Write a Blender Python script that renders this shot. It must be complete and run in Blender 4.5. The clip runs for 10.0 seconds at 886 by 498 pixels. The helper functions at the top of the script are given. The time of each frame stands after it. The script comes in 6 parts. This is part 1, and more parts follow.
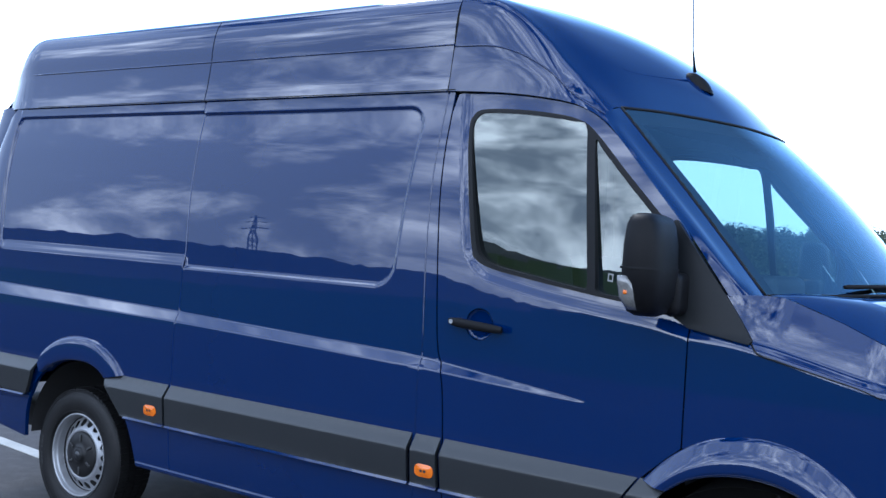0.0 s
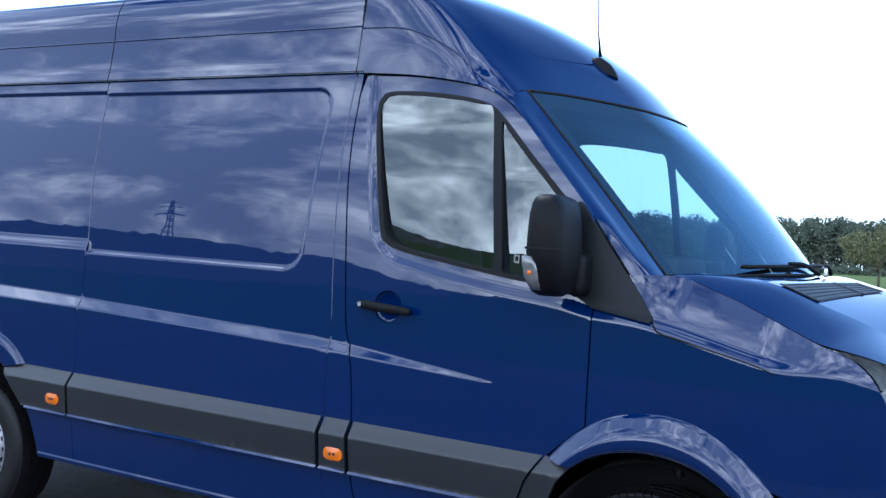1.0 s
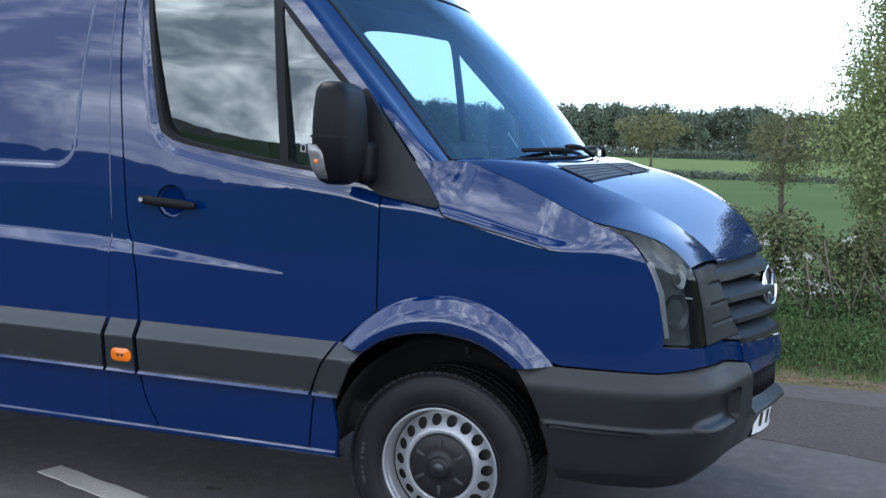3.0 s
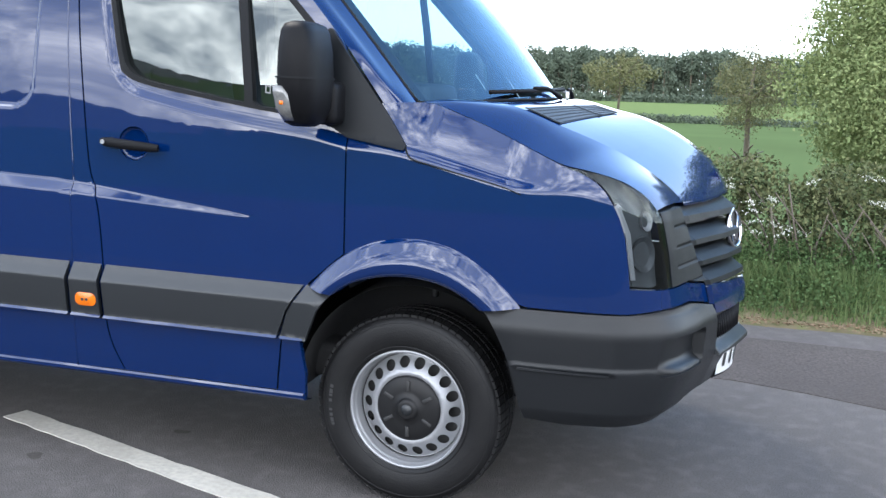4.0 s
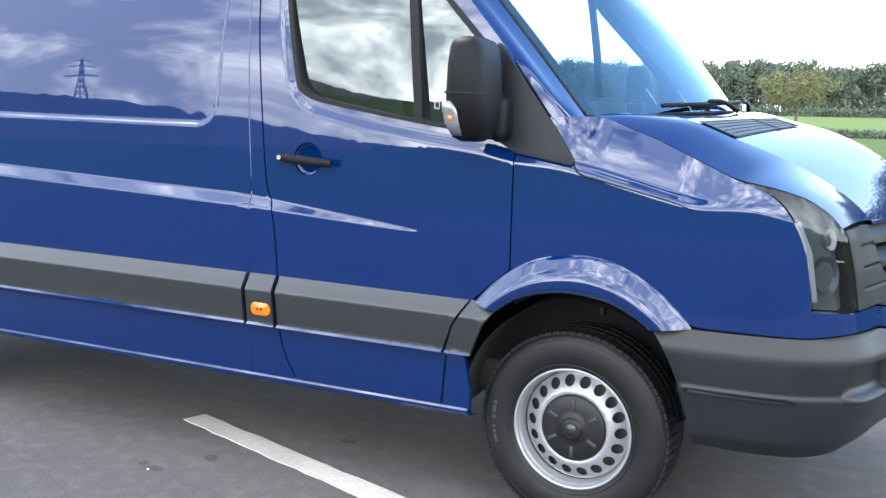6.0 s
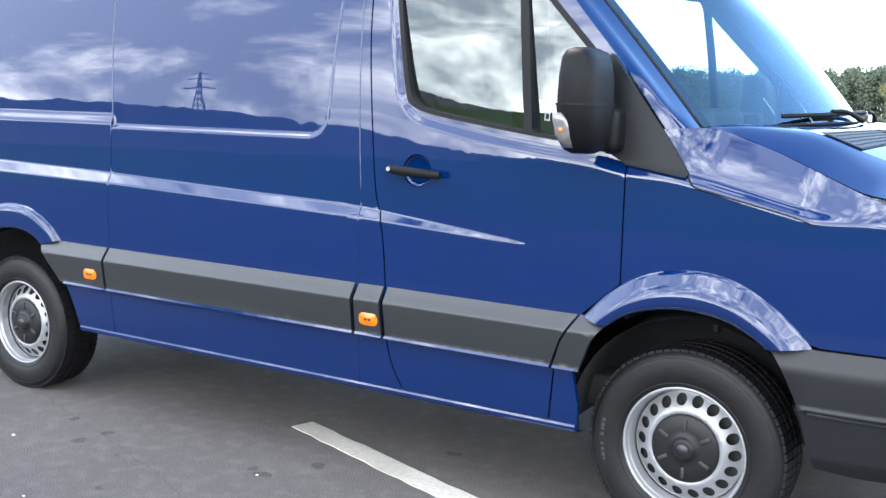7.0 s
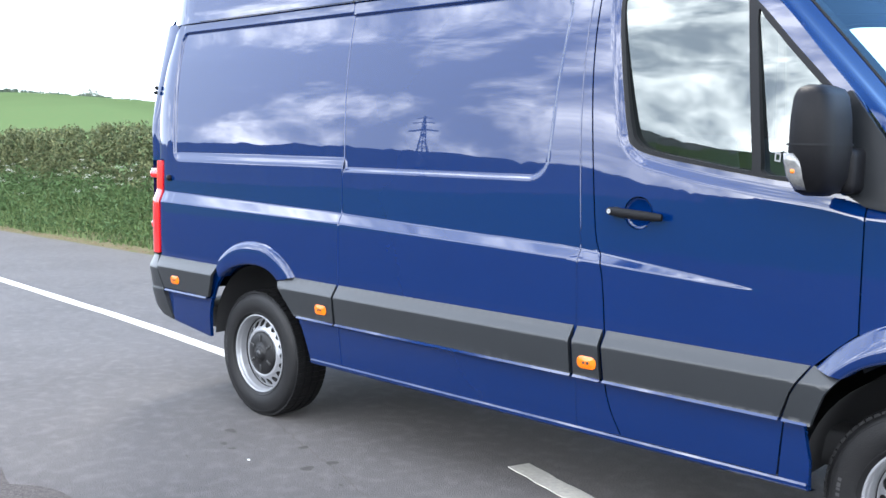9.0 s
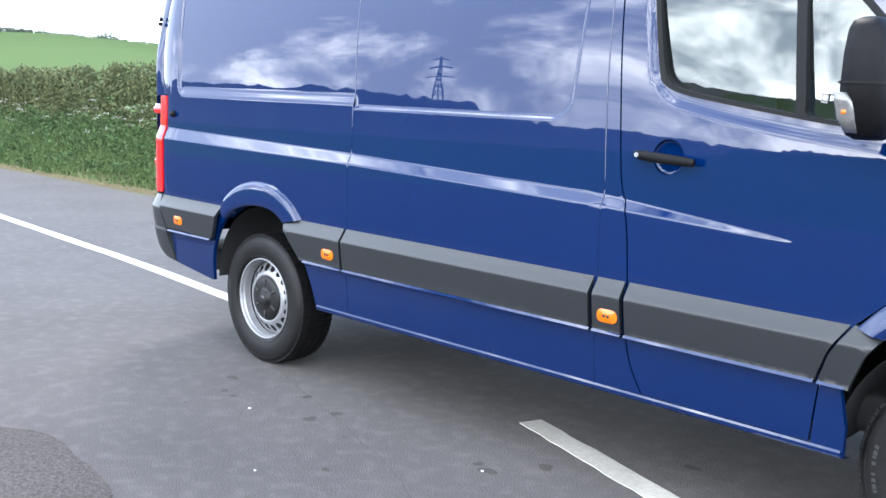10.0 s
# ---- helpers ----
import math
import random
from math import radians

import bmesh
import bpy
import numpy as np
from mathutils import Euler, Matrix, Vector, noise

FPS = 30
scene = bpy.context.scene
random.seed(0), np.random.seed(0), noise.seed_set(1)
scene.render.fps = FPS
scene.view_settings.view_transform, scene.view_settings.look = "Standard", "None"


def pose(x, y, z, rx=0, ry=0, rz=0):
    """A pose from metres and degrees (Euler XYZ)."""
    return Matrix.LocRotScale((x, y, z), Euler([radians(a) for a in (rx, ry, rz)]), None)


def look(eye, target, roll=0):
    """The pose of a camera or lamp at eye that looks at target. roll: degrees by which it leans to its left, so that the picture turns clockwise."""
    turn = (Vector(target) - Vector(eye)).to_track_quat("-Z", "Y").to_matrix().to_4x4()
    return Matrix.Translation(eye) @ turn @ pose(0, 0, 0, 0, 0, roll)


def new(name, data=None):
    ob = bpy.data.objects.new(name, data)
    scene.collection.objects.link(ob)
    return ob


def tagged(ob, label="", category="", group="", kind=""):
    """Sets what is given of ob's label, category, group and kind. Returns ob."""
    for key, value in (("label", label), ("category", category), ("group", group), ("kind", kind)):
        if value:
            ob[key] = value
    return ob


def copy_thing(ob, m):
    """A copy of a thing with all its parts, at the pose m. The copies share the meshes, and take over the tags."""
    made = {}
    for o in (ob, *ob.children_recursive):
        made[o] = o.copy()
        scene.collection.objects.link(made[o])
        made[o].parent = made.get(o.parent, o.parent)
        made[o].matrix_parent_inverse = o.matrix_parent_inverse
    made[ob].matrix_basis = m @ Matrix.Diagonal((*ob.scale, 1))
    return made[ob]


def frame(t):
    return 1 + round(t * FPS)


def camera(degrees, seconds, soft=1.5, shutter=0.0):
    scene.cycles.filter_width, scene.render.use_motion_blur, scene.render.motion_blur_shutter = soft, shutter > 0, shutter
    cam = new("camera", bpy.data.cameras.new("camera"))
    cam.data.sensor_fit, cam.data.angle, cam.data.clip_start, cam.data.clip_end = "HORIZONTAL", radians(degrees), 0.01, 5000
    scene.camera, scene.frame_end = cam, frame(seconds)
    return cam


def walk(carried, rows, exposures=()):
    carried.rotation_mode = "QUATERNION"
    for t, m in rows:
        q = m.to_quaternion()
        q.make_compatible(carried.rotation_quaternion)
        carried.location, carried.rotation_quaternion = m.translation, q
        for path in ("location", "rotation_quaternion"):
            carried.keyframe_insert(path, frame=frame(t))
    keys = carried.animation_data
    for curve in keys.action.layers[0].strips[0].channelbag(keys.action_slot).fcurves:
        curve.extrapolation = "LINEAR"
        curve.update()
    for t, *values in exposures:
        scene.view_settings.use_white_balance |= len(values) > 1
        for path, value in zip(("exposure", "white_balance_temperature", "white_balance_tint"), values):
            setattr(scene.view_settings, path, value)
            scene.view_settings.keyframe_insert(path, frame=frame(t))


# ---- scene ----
cam = camera(48.3, 10.0)
PATH = [
    (0, (0.987, -4.332, 1.569), (-0.132, -2.674, 1.583), 3.3),
    (0.5, (0.967, -4.342, 1.56), (-0.067, -2.63, 1.564), 3.3),
    (1, (1.03, -4.307, 1.55), (0.049, -2.564, 1.548), 3.1),
    (1.5, (1.006, -4.325, 1.564), (0.128, -2.529, 1.521), 2.7),
    (2, (1.021, -4.319, 1.555), (0.244, -2.478, 1.469), 2.1),
    (2.5, (1.035, -4.309, 1.549), (0.351, -2.436, 1.399), 1.8),
    (3, (1.05, -4.3, 1.543), (0.461, -2.4, 1.338), 1.7),
    (4.5, (1.045, -4.289, 1.535), (0.53, -2.386, 1.198), 1.8),
    (5, (1.035, -4.292, 1.532), (0.419, -2.418, 1.207), 1.7),
    (5.5, (1.011, -4.291, 1.534), (0.307, -2.444, 1.226), 1.6),
    (6, (1.031, -4.264, 1.528), (0.199, -2.469, 1.238), 1.2),
    (7.5, (0.992, -4.241, 1.536), (-0.117, -2.597, 1.275), 1.0),
    (8, (0.983, -4.251, 1.531), (-0.227, -2.675, 1.296), 0.9),
    (8.5, (0.987, -4.26, 1.535), (-0.313, -2.753, 1.327), 0.6),
    (9, (1.005, -4.247, 1.546), (-0.371, -2.809, 1.345), 0.3),
    (9.5, (1.015, -4.192, 1.535), (-0.367, -2.772, 1.261), 0.0),
    (10, (0.835, -4.074, 1.485), (-0.55, -2.661, 1.187), 1.6),
]
walk(cam, [(t, look(eye, target, roll)) for t, eye, target, roll in PATH],
     [(0, -0.52, 5500, 10), (1.5, -0.55, 5600, 10), (3.2, -0.38, 6250, 10), (4.4, 0.52, 6700, 10), (7.5, 0.75, 6750, 10), (10, 0.75, 6500, 10)])

# ---- world, sun, exposure ----
SUN_EL, SUN_AZ = radians(48), radians(-48)          # azimuth from +y towards +x
SUN_DIR = Vector((math.sin(SUN_AZ) * math.cos(SUN_EL), math.cos(SUN_AZ) * math.cos(SUN_EL), math.sin(SUN_EL)))


def make_world():
    w = bpy.data.worlds.new("sky")
    scene.world = w
    w.use_nodes = True
    nt = w.node_tree
    nt.nodes.clear()
    N, L = nt.nodes.new, nt.links.new

    def math_node(op, a, b=None, c=None):
        n = N("ShaderNodeMath")
        n.operation = op
        for i, v in enumerate((a, b, c)):
            if v is None:
                continue
            if isinstance(v, (int, float)):
                n.inputs[i].default_value = v
            else:
                L(v, n.inputs[i])
        return n.outputs[0]

    sky = N("ShaderNodeTexSky")
    sky.sky_type = "NISHITA"
    sky.sun_disc = False
    sky.sun_elevation, sky.sun_rotation = SUN_EL, SUN_AZ
    sky.air_density, sky.dust_density = 1.0, 0.4
    tc = N("ShaderNodeTexCoord")
    sep = N("ShaderNodeSeparateXYZ")
    L(tc.outputs["Generated"], sep.inputs[0])
    up = math_node("MAXIMUM", sep.outputs[2], 0.0)
    comb = N("ShaderNodeVectorMath")
    comb.operation = "MULTIPLY"
    L(tc.outputs["Generated"], comb.inputs[0])
    comb.inputs[1].default_value = (1.0, 1.0, 1.15)

    def fbm(scale, detail, rough, shift, dist=0.0, flat=1.0):
        mp = N("ShaderNodeMapping")
        mp.inputs["Scale"].default_value = (1.0, 1.0, flat)
        mp.inputs["Location"].default_value = shift
        L(comb.outputs[0], mp.inputs["Vector"])
        n = N("ShaderNodeTexNoise")
        n.inputs["Scale"].default_value, n.inputs["Detail"].default_value = scale, detail
        n.inputs["Roughness"].default_value, n.inputs["Distortion"].default_value = rough, dist
        L(mp.outputs[0], n.inputs["Vector"])
        return n.outputs["Fac"]

    masses, puffs = fbm(3.2, 5, 0.5, (3.1, 7.7, 0.4)), fbm(11.0, 12, 0.6, (11.3, 2.2, 4.0), 0.25, 0.95)
    holes = fbm(4.2, 8, 0.55, (5.3, 1.2, 9.0))
    dot = N("ShaderNodeVectorMath")
    dot.operation = "DOT_PRODUCT"
    L(tc.outputs["Generated"], dot.inputs[0])
    dot.inputs[1].default_value = SUN_DIR
    facing = math_node("MAXIMUM", dot.outputs["Value"], 0.0)
    # the south is clouded low down and broken higher up, the north is clear
    high = math_node("MAXIMUM", math_node("SUBTRACT", up, 0.36), 0.0)
    clear = math_node("MAXIMUM", math_node("ADD", sep.outputs[1], 0.05), 0.0)
    holes = math_node("ADD", math_node("MULTIPLY_ADD", clear, -0.75, math_node("MULTIPLY_ADD", high, -0.24, holes)), 0.115)
    # a heavier bank stands in the west
    west = math_node("MAXIMUM", math_node("SUBTRACT", math_node("MULTIPLY", sep.outputs[0], -1.0), 0.45), 0.0)
    shade = math_node("ADD", math_node("MULTIPLY", masses, 0.45), math_node("MULTIPLY_ADD", puffs, 0.55, math_node("MULTIPLY_ADD", west, -0.24, math_node("MULTIPLY", math_node("MAXIMUM", math_node("SUBTRACT", up, 0.5), 0.0), -0.10))))
    cover = N("ShaderNodeMapRange")
    cover.interpolation_type = "SMOOTHSTEP"
    for k, v in (("From Min", 0.40), ("From Max", 0.50)):
        cover.inputs[k].default_value = v
    L(holes, cover.inputs["Value"])
    dark = N("ShaderNodeMapRange")
    for k, v in (("From Min", 0.415), ("From Max", 0.59), ("To Min", 0.0), ("To Max", 1.0)):
        dark.inputs[k].default_value = v
    L(shade, dark.inputs["Value"])
    # forward scattering round the sun
    glow = math_node("MULTIPLY_ADD", math_node("POWER", facing, 1.6), CLOUD_GLOW, 1.0)
    cloud = N("ShaderNodeMix")
    cloud.data_type = "RGBA"
    cloud.inputs[6].default_value, cloud.inputs[7].default_value = CLOUD_DARK, CLOUD_LIGHT
    L(math_node("POWER", dark.outputs[0], 1.6), cloud.inputs[0])
    lit = N("ShaderNodeVectorMath")
    lit.operation = "SCALE"
    L(cloud.outputs[2], lit.inputs[0])
    L(glow, lit.inputs["Scale"])
    mix = N("ShaderNodeMix")
    mix.data_type = "RGBA"
    L(cover.outputs[0], mix.inputs[0])
    L(sky.outputs[0], mix.inputs[6])
    L(lit.outputs[0], mix.inputs[7])
    # bright haze low down over the northern fields
    low = math_node("POWER", math_node("SUBTRACT", 1.0, up), 5.0)
    north = math_node("MAXIMUM", math_node("MULTIPLY_ADD", sep.outputs[1], 0.6, 0.3), 0.0)
    hz = math_node("MINIMUM", math_node("MULTIPLY", math_node("MULTIPLY", low, north), 2.8), 1.0)
    hazed = N("ShaderNodeMix")
    hazed.data_type = "RGBA"
    L(hz, hazed.inputs[0])
    # a thin bright blue veil over the northern sky
    veil = N("ShaderNodeMix")
    veil.data_type = "RGBA"
    thin = math_node("SUBTRACT", 1.0, math_node("MINIMUM", math_node("MULTIPLY", math_node("MAXIMUM", math_node("SUBTRACT", up, 0.42), 0.0), 2.8), 0.8))
    # thicker again towards the east
    thin = math_node("MINIMUM", math_node("MULTIPLY_ADD", math_node("MAXIMUM", math_node("SUBTRACT", sep.outputs[0], 0.2), 0.0), 2.5, thin), 1.0)
    L(math_node("MULTIPLY", math_node("MINIMUM", math_node("MULTIPLY", clear, 1.1), 0.75), thin), veil.inputs[0])
    L(mix.outputs[2], veil.inputs[6])
    veil.inputs[7].default_value = (9, 19, 37, 1)
    L(veil.outputs[2], hazed.inputs[6])
    hazed.inputs[7].default_value = (34, 38, 42, 1)
    mix = hazed
    bg = N("ShaderNodeBackground")
    bg.inputs["Strength"].default_value = 0.13
    L(mix.outputs[2], bg.inputs["Color"])
    L(bg.outputs[0], N("ShaderNodeOutputWorld").inputs[0])


CLOUD_DARK, CLOUD_LIGHT, CLOUD_GLOW = (13, 15.5, 20, 1), (66, 69, 74, 1), 0.5
make_world()
sun = bpy.data.lights.new("sun", "SUN")
sun.energy, sun.angle, sun.color = 2.0, radians(14), (1.0, 0.95, 0.88)
new("sun", sun).matrix_world = look(SUN_DIR * 50, (0, 0, 0))


# ---- materials ----
def mat(name, base, rough=0.5, metal=0.0, vary=0.0, scale=20.0, bump=0.0, bump_scale=60.0, coat=0.0, island=0.0, hue2=None,
        big=0.0, big_scale=0.6, spec=0.5, mid=0.0, mid_scale=5.0):
    m = bpy.data.materials.new(name)
    m.use_nodes = True
    nt = m.node_tree
    N, L = nt.nodes.new, nt.links.new
    p = nt.nodes["Principled BSDF"]
    p.inputs["Roughness"].default_value, p.inputs["Metallic"].default_value = rough, metal
    p.inputs["Specular IOR Level"].default_value = spec
    if coat:
        p.inputs["Coat Weight"].default_value, p.inputs["Coat Roughness"].default_value, p.inputs["Coat IOR"].default_value = coat, 0.012, 1.58
    tc = N("ShaderNodeTexCoord")
    col = N("ShaderNodeRGB")
    col.outputs[0].default_value = (*base, 1)
    out = col.outputs[0]

    def blend(out, fac, tint):
        mx = N("ShaderNodeMix")
        mx.data_type = "RGBA"
        L(fac, mx.inputs[0])
        L(out, mx.inputs[6])
        mx.inputs[7].default_value = (*tint, 1)
        return mx.outputs[2]

    def noise_fac(sc, lo, hi, amount, detail=5):
        n = N("ShaderNodeTexNoise")
        n.inputs["Scale"].default_value, n.inputs["Detail"].default_value = sc, detail
        L(tc.outputs["Object"], n.inputs["Vector"])
        r = N("ShaderNodeMapRange")
        for k, v in (("From Min", lo), ("From Max", hi), ("To Max", amount)):
            r.inputs[k].default_value = v
        L(n.outputs["Fac"], r.inputs["Value"])
        return r.outputs[0]

    second = hue2 or tuple(c * 0.45 for c in base)
    if vary:
        out = blend(out, noise_fac(scale, 0.35, 0.7, vary), second)
    if big:
        out = blend(out, noise_fac(big_scale, 0.42, 0.62, big, 6), tuple(c * 0.6 for c in base))
    if mid:
        out = blend(out, noise_fac(mid_scale, 0.48, 0.7, mid, 7), tuple(c * 1.4 for c in base))
    if island:
        geo = N("ShaderNodeNewGeometry")
        r = N("ShaderNodeMath")
        r.operation = "MULTIPLY"
        L(geo.outputs["Random Per Island"], r.inputs[0])
        r.inputs[1].default_value = island
        out = blend(out, r.outputs[0], second)
    L(out, p.inputs["Base Color"])
    if coat:
        # faint waviness of the pressed panels
        n, b = N("ShaderNodeTexNoise"), N("ShaderNodeBump")
        n.inputs["Scale"].default_value, n.inputs["Detail"].default_value = 6.0, 1.0
        L(tc.outputs["Object"], n.inputs["Vector"])
        b.inputs["Strength"].default_value, b.inputs["Distance"].default_value = 0.025, 0.01
        L(n.outputs["Fac"], b.inputs["Height"])
        L(b.outputs[0], p.inputs["Coat Normal"])
    if bump:
        n = N("ShaderNodeTexNoise")
        n.inputs["Scale"].default_value, n.inputs["Detail"].default_value = bump_scale, 4
        L(tc.outputs["Object"], n.inputs["Vector"])
        b = N("ShaderNodeBump")
        b.inputs["Strength"].default_value, b.inputs["Distance"].default_value = bump, 0.01
        L(n.outputs["Fac"], b.inputs["Height"])
        L(b.outputs[0], p.inputs["Normal"])
    return m


def glass_mat(name, tint, ior, gloss=(0.93, 1, 0.97)):
    m = bpy.data.materials.new(name)
    m.use_nodes = True
    nt = m.node_tree
    nt.nodes.clear()
    N, L = nt.nodes.new, nt.links.new
    tr, gl, fr, mx = N("ShaderNodeBsdfTransparent"), N("ShaderNodeBsdfGlossy"), N("ShaderNodeFresnel"), N("ShaderNodeMixShader")
    tr.inputs[0].default_value = (*tint, 1)
    gl.inputs[0].default_value, gl.inputs["Roughness"].default_value = (*gloss, 1), 0.0
    fr.inputs[0].default_value = ior
    L(fr.outputs[0], mx.inputs[0]), L(tr.outputs[0], mx.inputs[1]), L(gl.outputs[0], mx.inputs[2])
    L(mx.outputs[0], N("ShaderNodeOutputMaterial").inputs[0])
    return m


PAINT = mat("blue_paint", (0.0003, 0.0110, 0.0590), 0.5, coat=1.0, vary=0.1, scale=3.0, spec=0.0)
TRIM = mat("grey_plastic", (0.0135, 0.0155, 0.0175), 0.36, spec=0.5, vary=0.25, scale=180, bump=0.12, bump_scale=500, big=0.25, big_scale=3)
BUMPER = mat("bumper_plastic", (0.0078, 0.0088, 0.0102), 0.38, spec=0.3, vary=0.3, scale=160, bump=0.12, bump_scale=450, big=0.3, big_scale=3)
GRILLE = mat("grille_plastic", (0.0055, 0.0068, 0.0085), 0.42, spec=0.18, vary=0.25, scale=150, bump=0.1, bump_scale=450)
BLACK = mat("black_plastic", (0.006, 0.006, 0.007), 0.45, spec=0.1, vary=0.3, scale=120, bump=0.1, bump_scale=400)
RUBBER = mat("tyre_rubber", (0.004, 0.004, 0.0045), 0.5, spec=0.24, vary=0.5, scale=25, hue2=(0.0085, 0.0083, 0.008), bump=0.15, bump_scale=200)
SEAL = mat("rubber_seal", (0.006, 0.0065, 0.0075), 0.55, spec=0.16)
STEEL = mat("silver_wheel", (0.25, 0.255, 0.265), 0.36, metal=0.5, vary=0.5, scale=18, hue2=(0.3, 0.3, 0.31))
HUB = mat("hub_plastic", (0.0075, 0.0075, 0.008), 0.45, spec=0.25, vary=0.3, scale=60)
CHROME = mat("chrome", (0.5, 0.5, 0.52), 0.12, metal=1.0)
AMBER = mat("amber_lens", (0.6, 0.13, 0.004), 0.2, coat=0.2, vary=0.3, scale=220)
RED = mat("red_lens", (0.5, 0.008, 0.008), 0.12, coat=0.5, vary=0.2, scale=60)
LAMP_CLEAR = mat("indicator_lens", (0.1, 0.1, 0.1), 0.12, coat=0.8, vary=0.8, scale=45, hue2=(0.2, 0.195, 0.185))
CLEAR_WHITE = mat("white_lens", (0.7, 0.7, 0.68), 0.12, coat=0.6)
DARK = mat("underbody", (0.007, 0.007, 0.0075), 0.8, vary=0.4, scale=8)
CABIN = mat("cabin_grey", (0.03, 0.036, 0.042), 0.7, vary=0.3, scale=40)
CLOTH = mat("seat_cloth", (0.016, 0.019, 0.025), 0.85, vary=0.4, scale=150)
WHITE_PAPER = mat("white_sheet", (0.75, 0.75, 0.74), 0.6)
PLATE = mat("plate_white", (0.55, 0.55, 0.54), 0.35)
INK = mat("plate_black", (0.015, 0.015, 0.015), 0.5)
GLASS_SIDE = glass_mat("side_glass", (0.3, 0.36, 0.37), 1.9)
GLASS_SCREEN = glass_mat("screen_glass", (0.6, 0.85, 0.95), 1.95, (0.7, 0.88, 1.0))
GLASS_LAMP = glass_mat("lamp_glass", (0.62, 0.66, 0.68), 1.42)
TARMAC = mat("tarmac", (0.108, 0.0995, 0.0955), 0.9, spec=0.2, vary=0.9, scale=140, mid=0.3, mid_scale=11.0, bump=0.7, bump_scale=150, big=0.5, big_scale=0.9)
# darker than the road, for the added ground mirrored in the flank
REFLECT_DARK = mat("reflect_dark", (0.044, 0.044, 0.046), 0.9, spec=0.2, vary=0.5, scale=110, bump=0.5, bump_scale=160, big=0.4, big_scale=0.7)
TARMAC_OLD = mat("old_tarmac", (0.09, 0.079, 0.074), 0.95, spec=0.15, vary=0.9, scale=60, bump=0.9, bump_scale=110, big=0.5, big_scale=1.2)
LINE = mat("road_paint", (0.45, 0.425, 0.37), 0.7, vary=0.6, scale=45, hue2=(0.28, 0.27, 0.25), bump=0.2, big=0.4, big_scale=4)
STAIN = mat("oil_spot", (0.078, 0.071, 0.067), 0.95, spec=0.1, vary=0.5, scale=60)
SOIL = mat("verge_soil", (0.125, 0.1, 0.068), 1.0, spec=0.0, vary=0.7, scale=9, hue2=(0.09, 0.11, 0.04), bump=0.6, bump_scale=60)
GRASS = mat("grass", (0.062, 0.105, 0.035), 0.7, spec=0.1, island=1.0, hue2=(0.135, 0.17, 0.072))
FIELD = mat("crop_field", (0.08, 0.11, 0.048), 1.0, spec=0.0, vary=0.5, scale=1.5, hue2=(0.068, 0.112, 0.048), bump=0.4, bump_scale=6, big=0.35, big_scale=0.03)
FIELD_PALE = mat("pale_field", (0.115, 0.15, 0.062), 1.0, spec=0.0, vary=0.5, scale=0.8, hue2=(0.095, 0.13, 0.052))
LEAF = mat("hawthorn_leaf", (0.042, 0.06, 0.026), 0.7, spec=0.1, island=1.0, hue2=(0.125, 0.13, 0.06))
# distant foliage: haze put into the leaf colour, paler and bluer
LEAF_HAZE = mat("woodland", (0.082, 0.106, 0.08), 0.8, spec=0.05, island=1.0, hue2=(0.112, 0.135, 0.096))
LEAF_BUD = mat("thorn_leaf", (0.10, 0.115, 0.05), 0.75, spec=0.08, island=1.0, hue2=(0.16, 0.15, 0.08))
LEAF_BUSH = mat("sallow_leaf", (0.14, 0.185, 0.075), 0.75, spec=0.06, island=1.0, hue2=(0.22, 0.25, 0.11))
LITTER = mat("leaf_litter", (0.12, 0.074, 0.046), 0.9, spec=0.05, island=1.0, hue2=(0.2, 0.15, 0.10))
LEAF_WEED = mat("weed_leaf", (0.034, 0.062, 0.022), 0.7, spec=0.08, island=1.0, hue2=(0.068, 0.11, 0.042))
STEM = mat("hedge_stem", (0.11, 0.088, 0.068), 0.85, vary=0.5, scale=15)
TWIG = mat("twigs", (0.1, 0.08, 0.055), 0.85, vary=0.5, scale=12)
BLOSSOM = mat("blossom", (0.5, 0.5, 0.44), 0.7)
PYLON = mat("galvanised", (0.3, 0.32, 0.34), 0.6)


OUTWARD = (PAINT, GLASS_SCREEN, GLASS_SIDE, GLASS_LAMP)


# ---- mesh helpers ----
def part(name, bm, material, parent, label="", smooth=True):
    if isinstance(bm, bmesh.types.BMesh):
        me = bpy.data.meshes.new(name)
        bm.to_mesh(me)
        bm.free()
    else:
        me = bm
    if smooth:
        me.polygons.foreach_set("use_smooth", [True] * len(me.polygons))
    if material in OUTWARD:
        # sheets of the body face away from the van's middle
        s = sum((p.center - Vector((-1.8, 0, 1.25))).dot(p.normal) * p.area for p in me.polygons)
        if s < 0:
            me.flip_normals()
    me.materials.append(material)
    ob = new(name, me)
    if parent is not None:
        ob.parent = parent
    return tagged(ob, label)


def mesh(verts, faces):
    me = bpy.data.meshes.new("mesh")
    me.from_pydata([tuple(map(float, v)) for v in verts], [], [tuple(f) for f in faces])
    me.update()
    return me


def thing(name, label, category, at=(0, 0, 0), group=""):
    e = new(name)
    e.location = at
    return tagged(e, label, category, group)


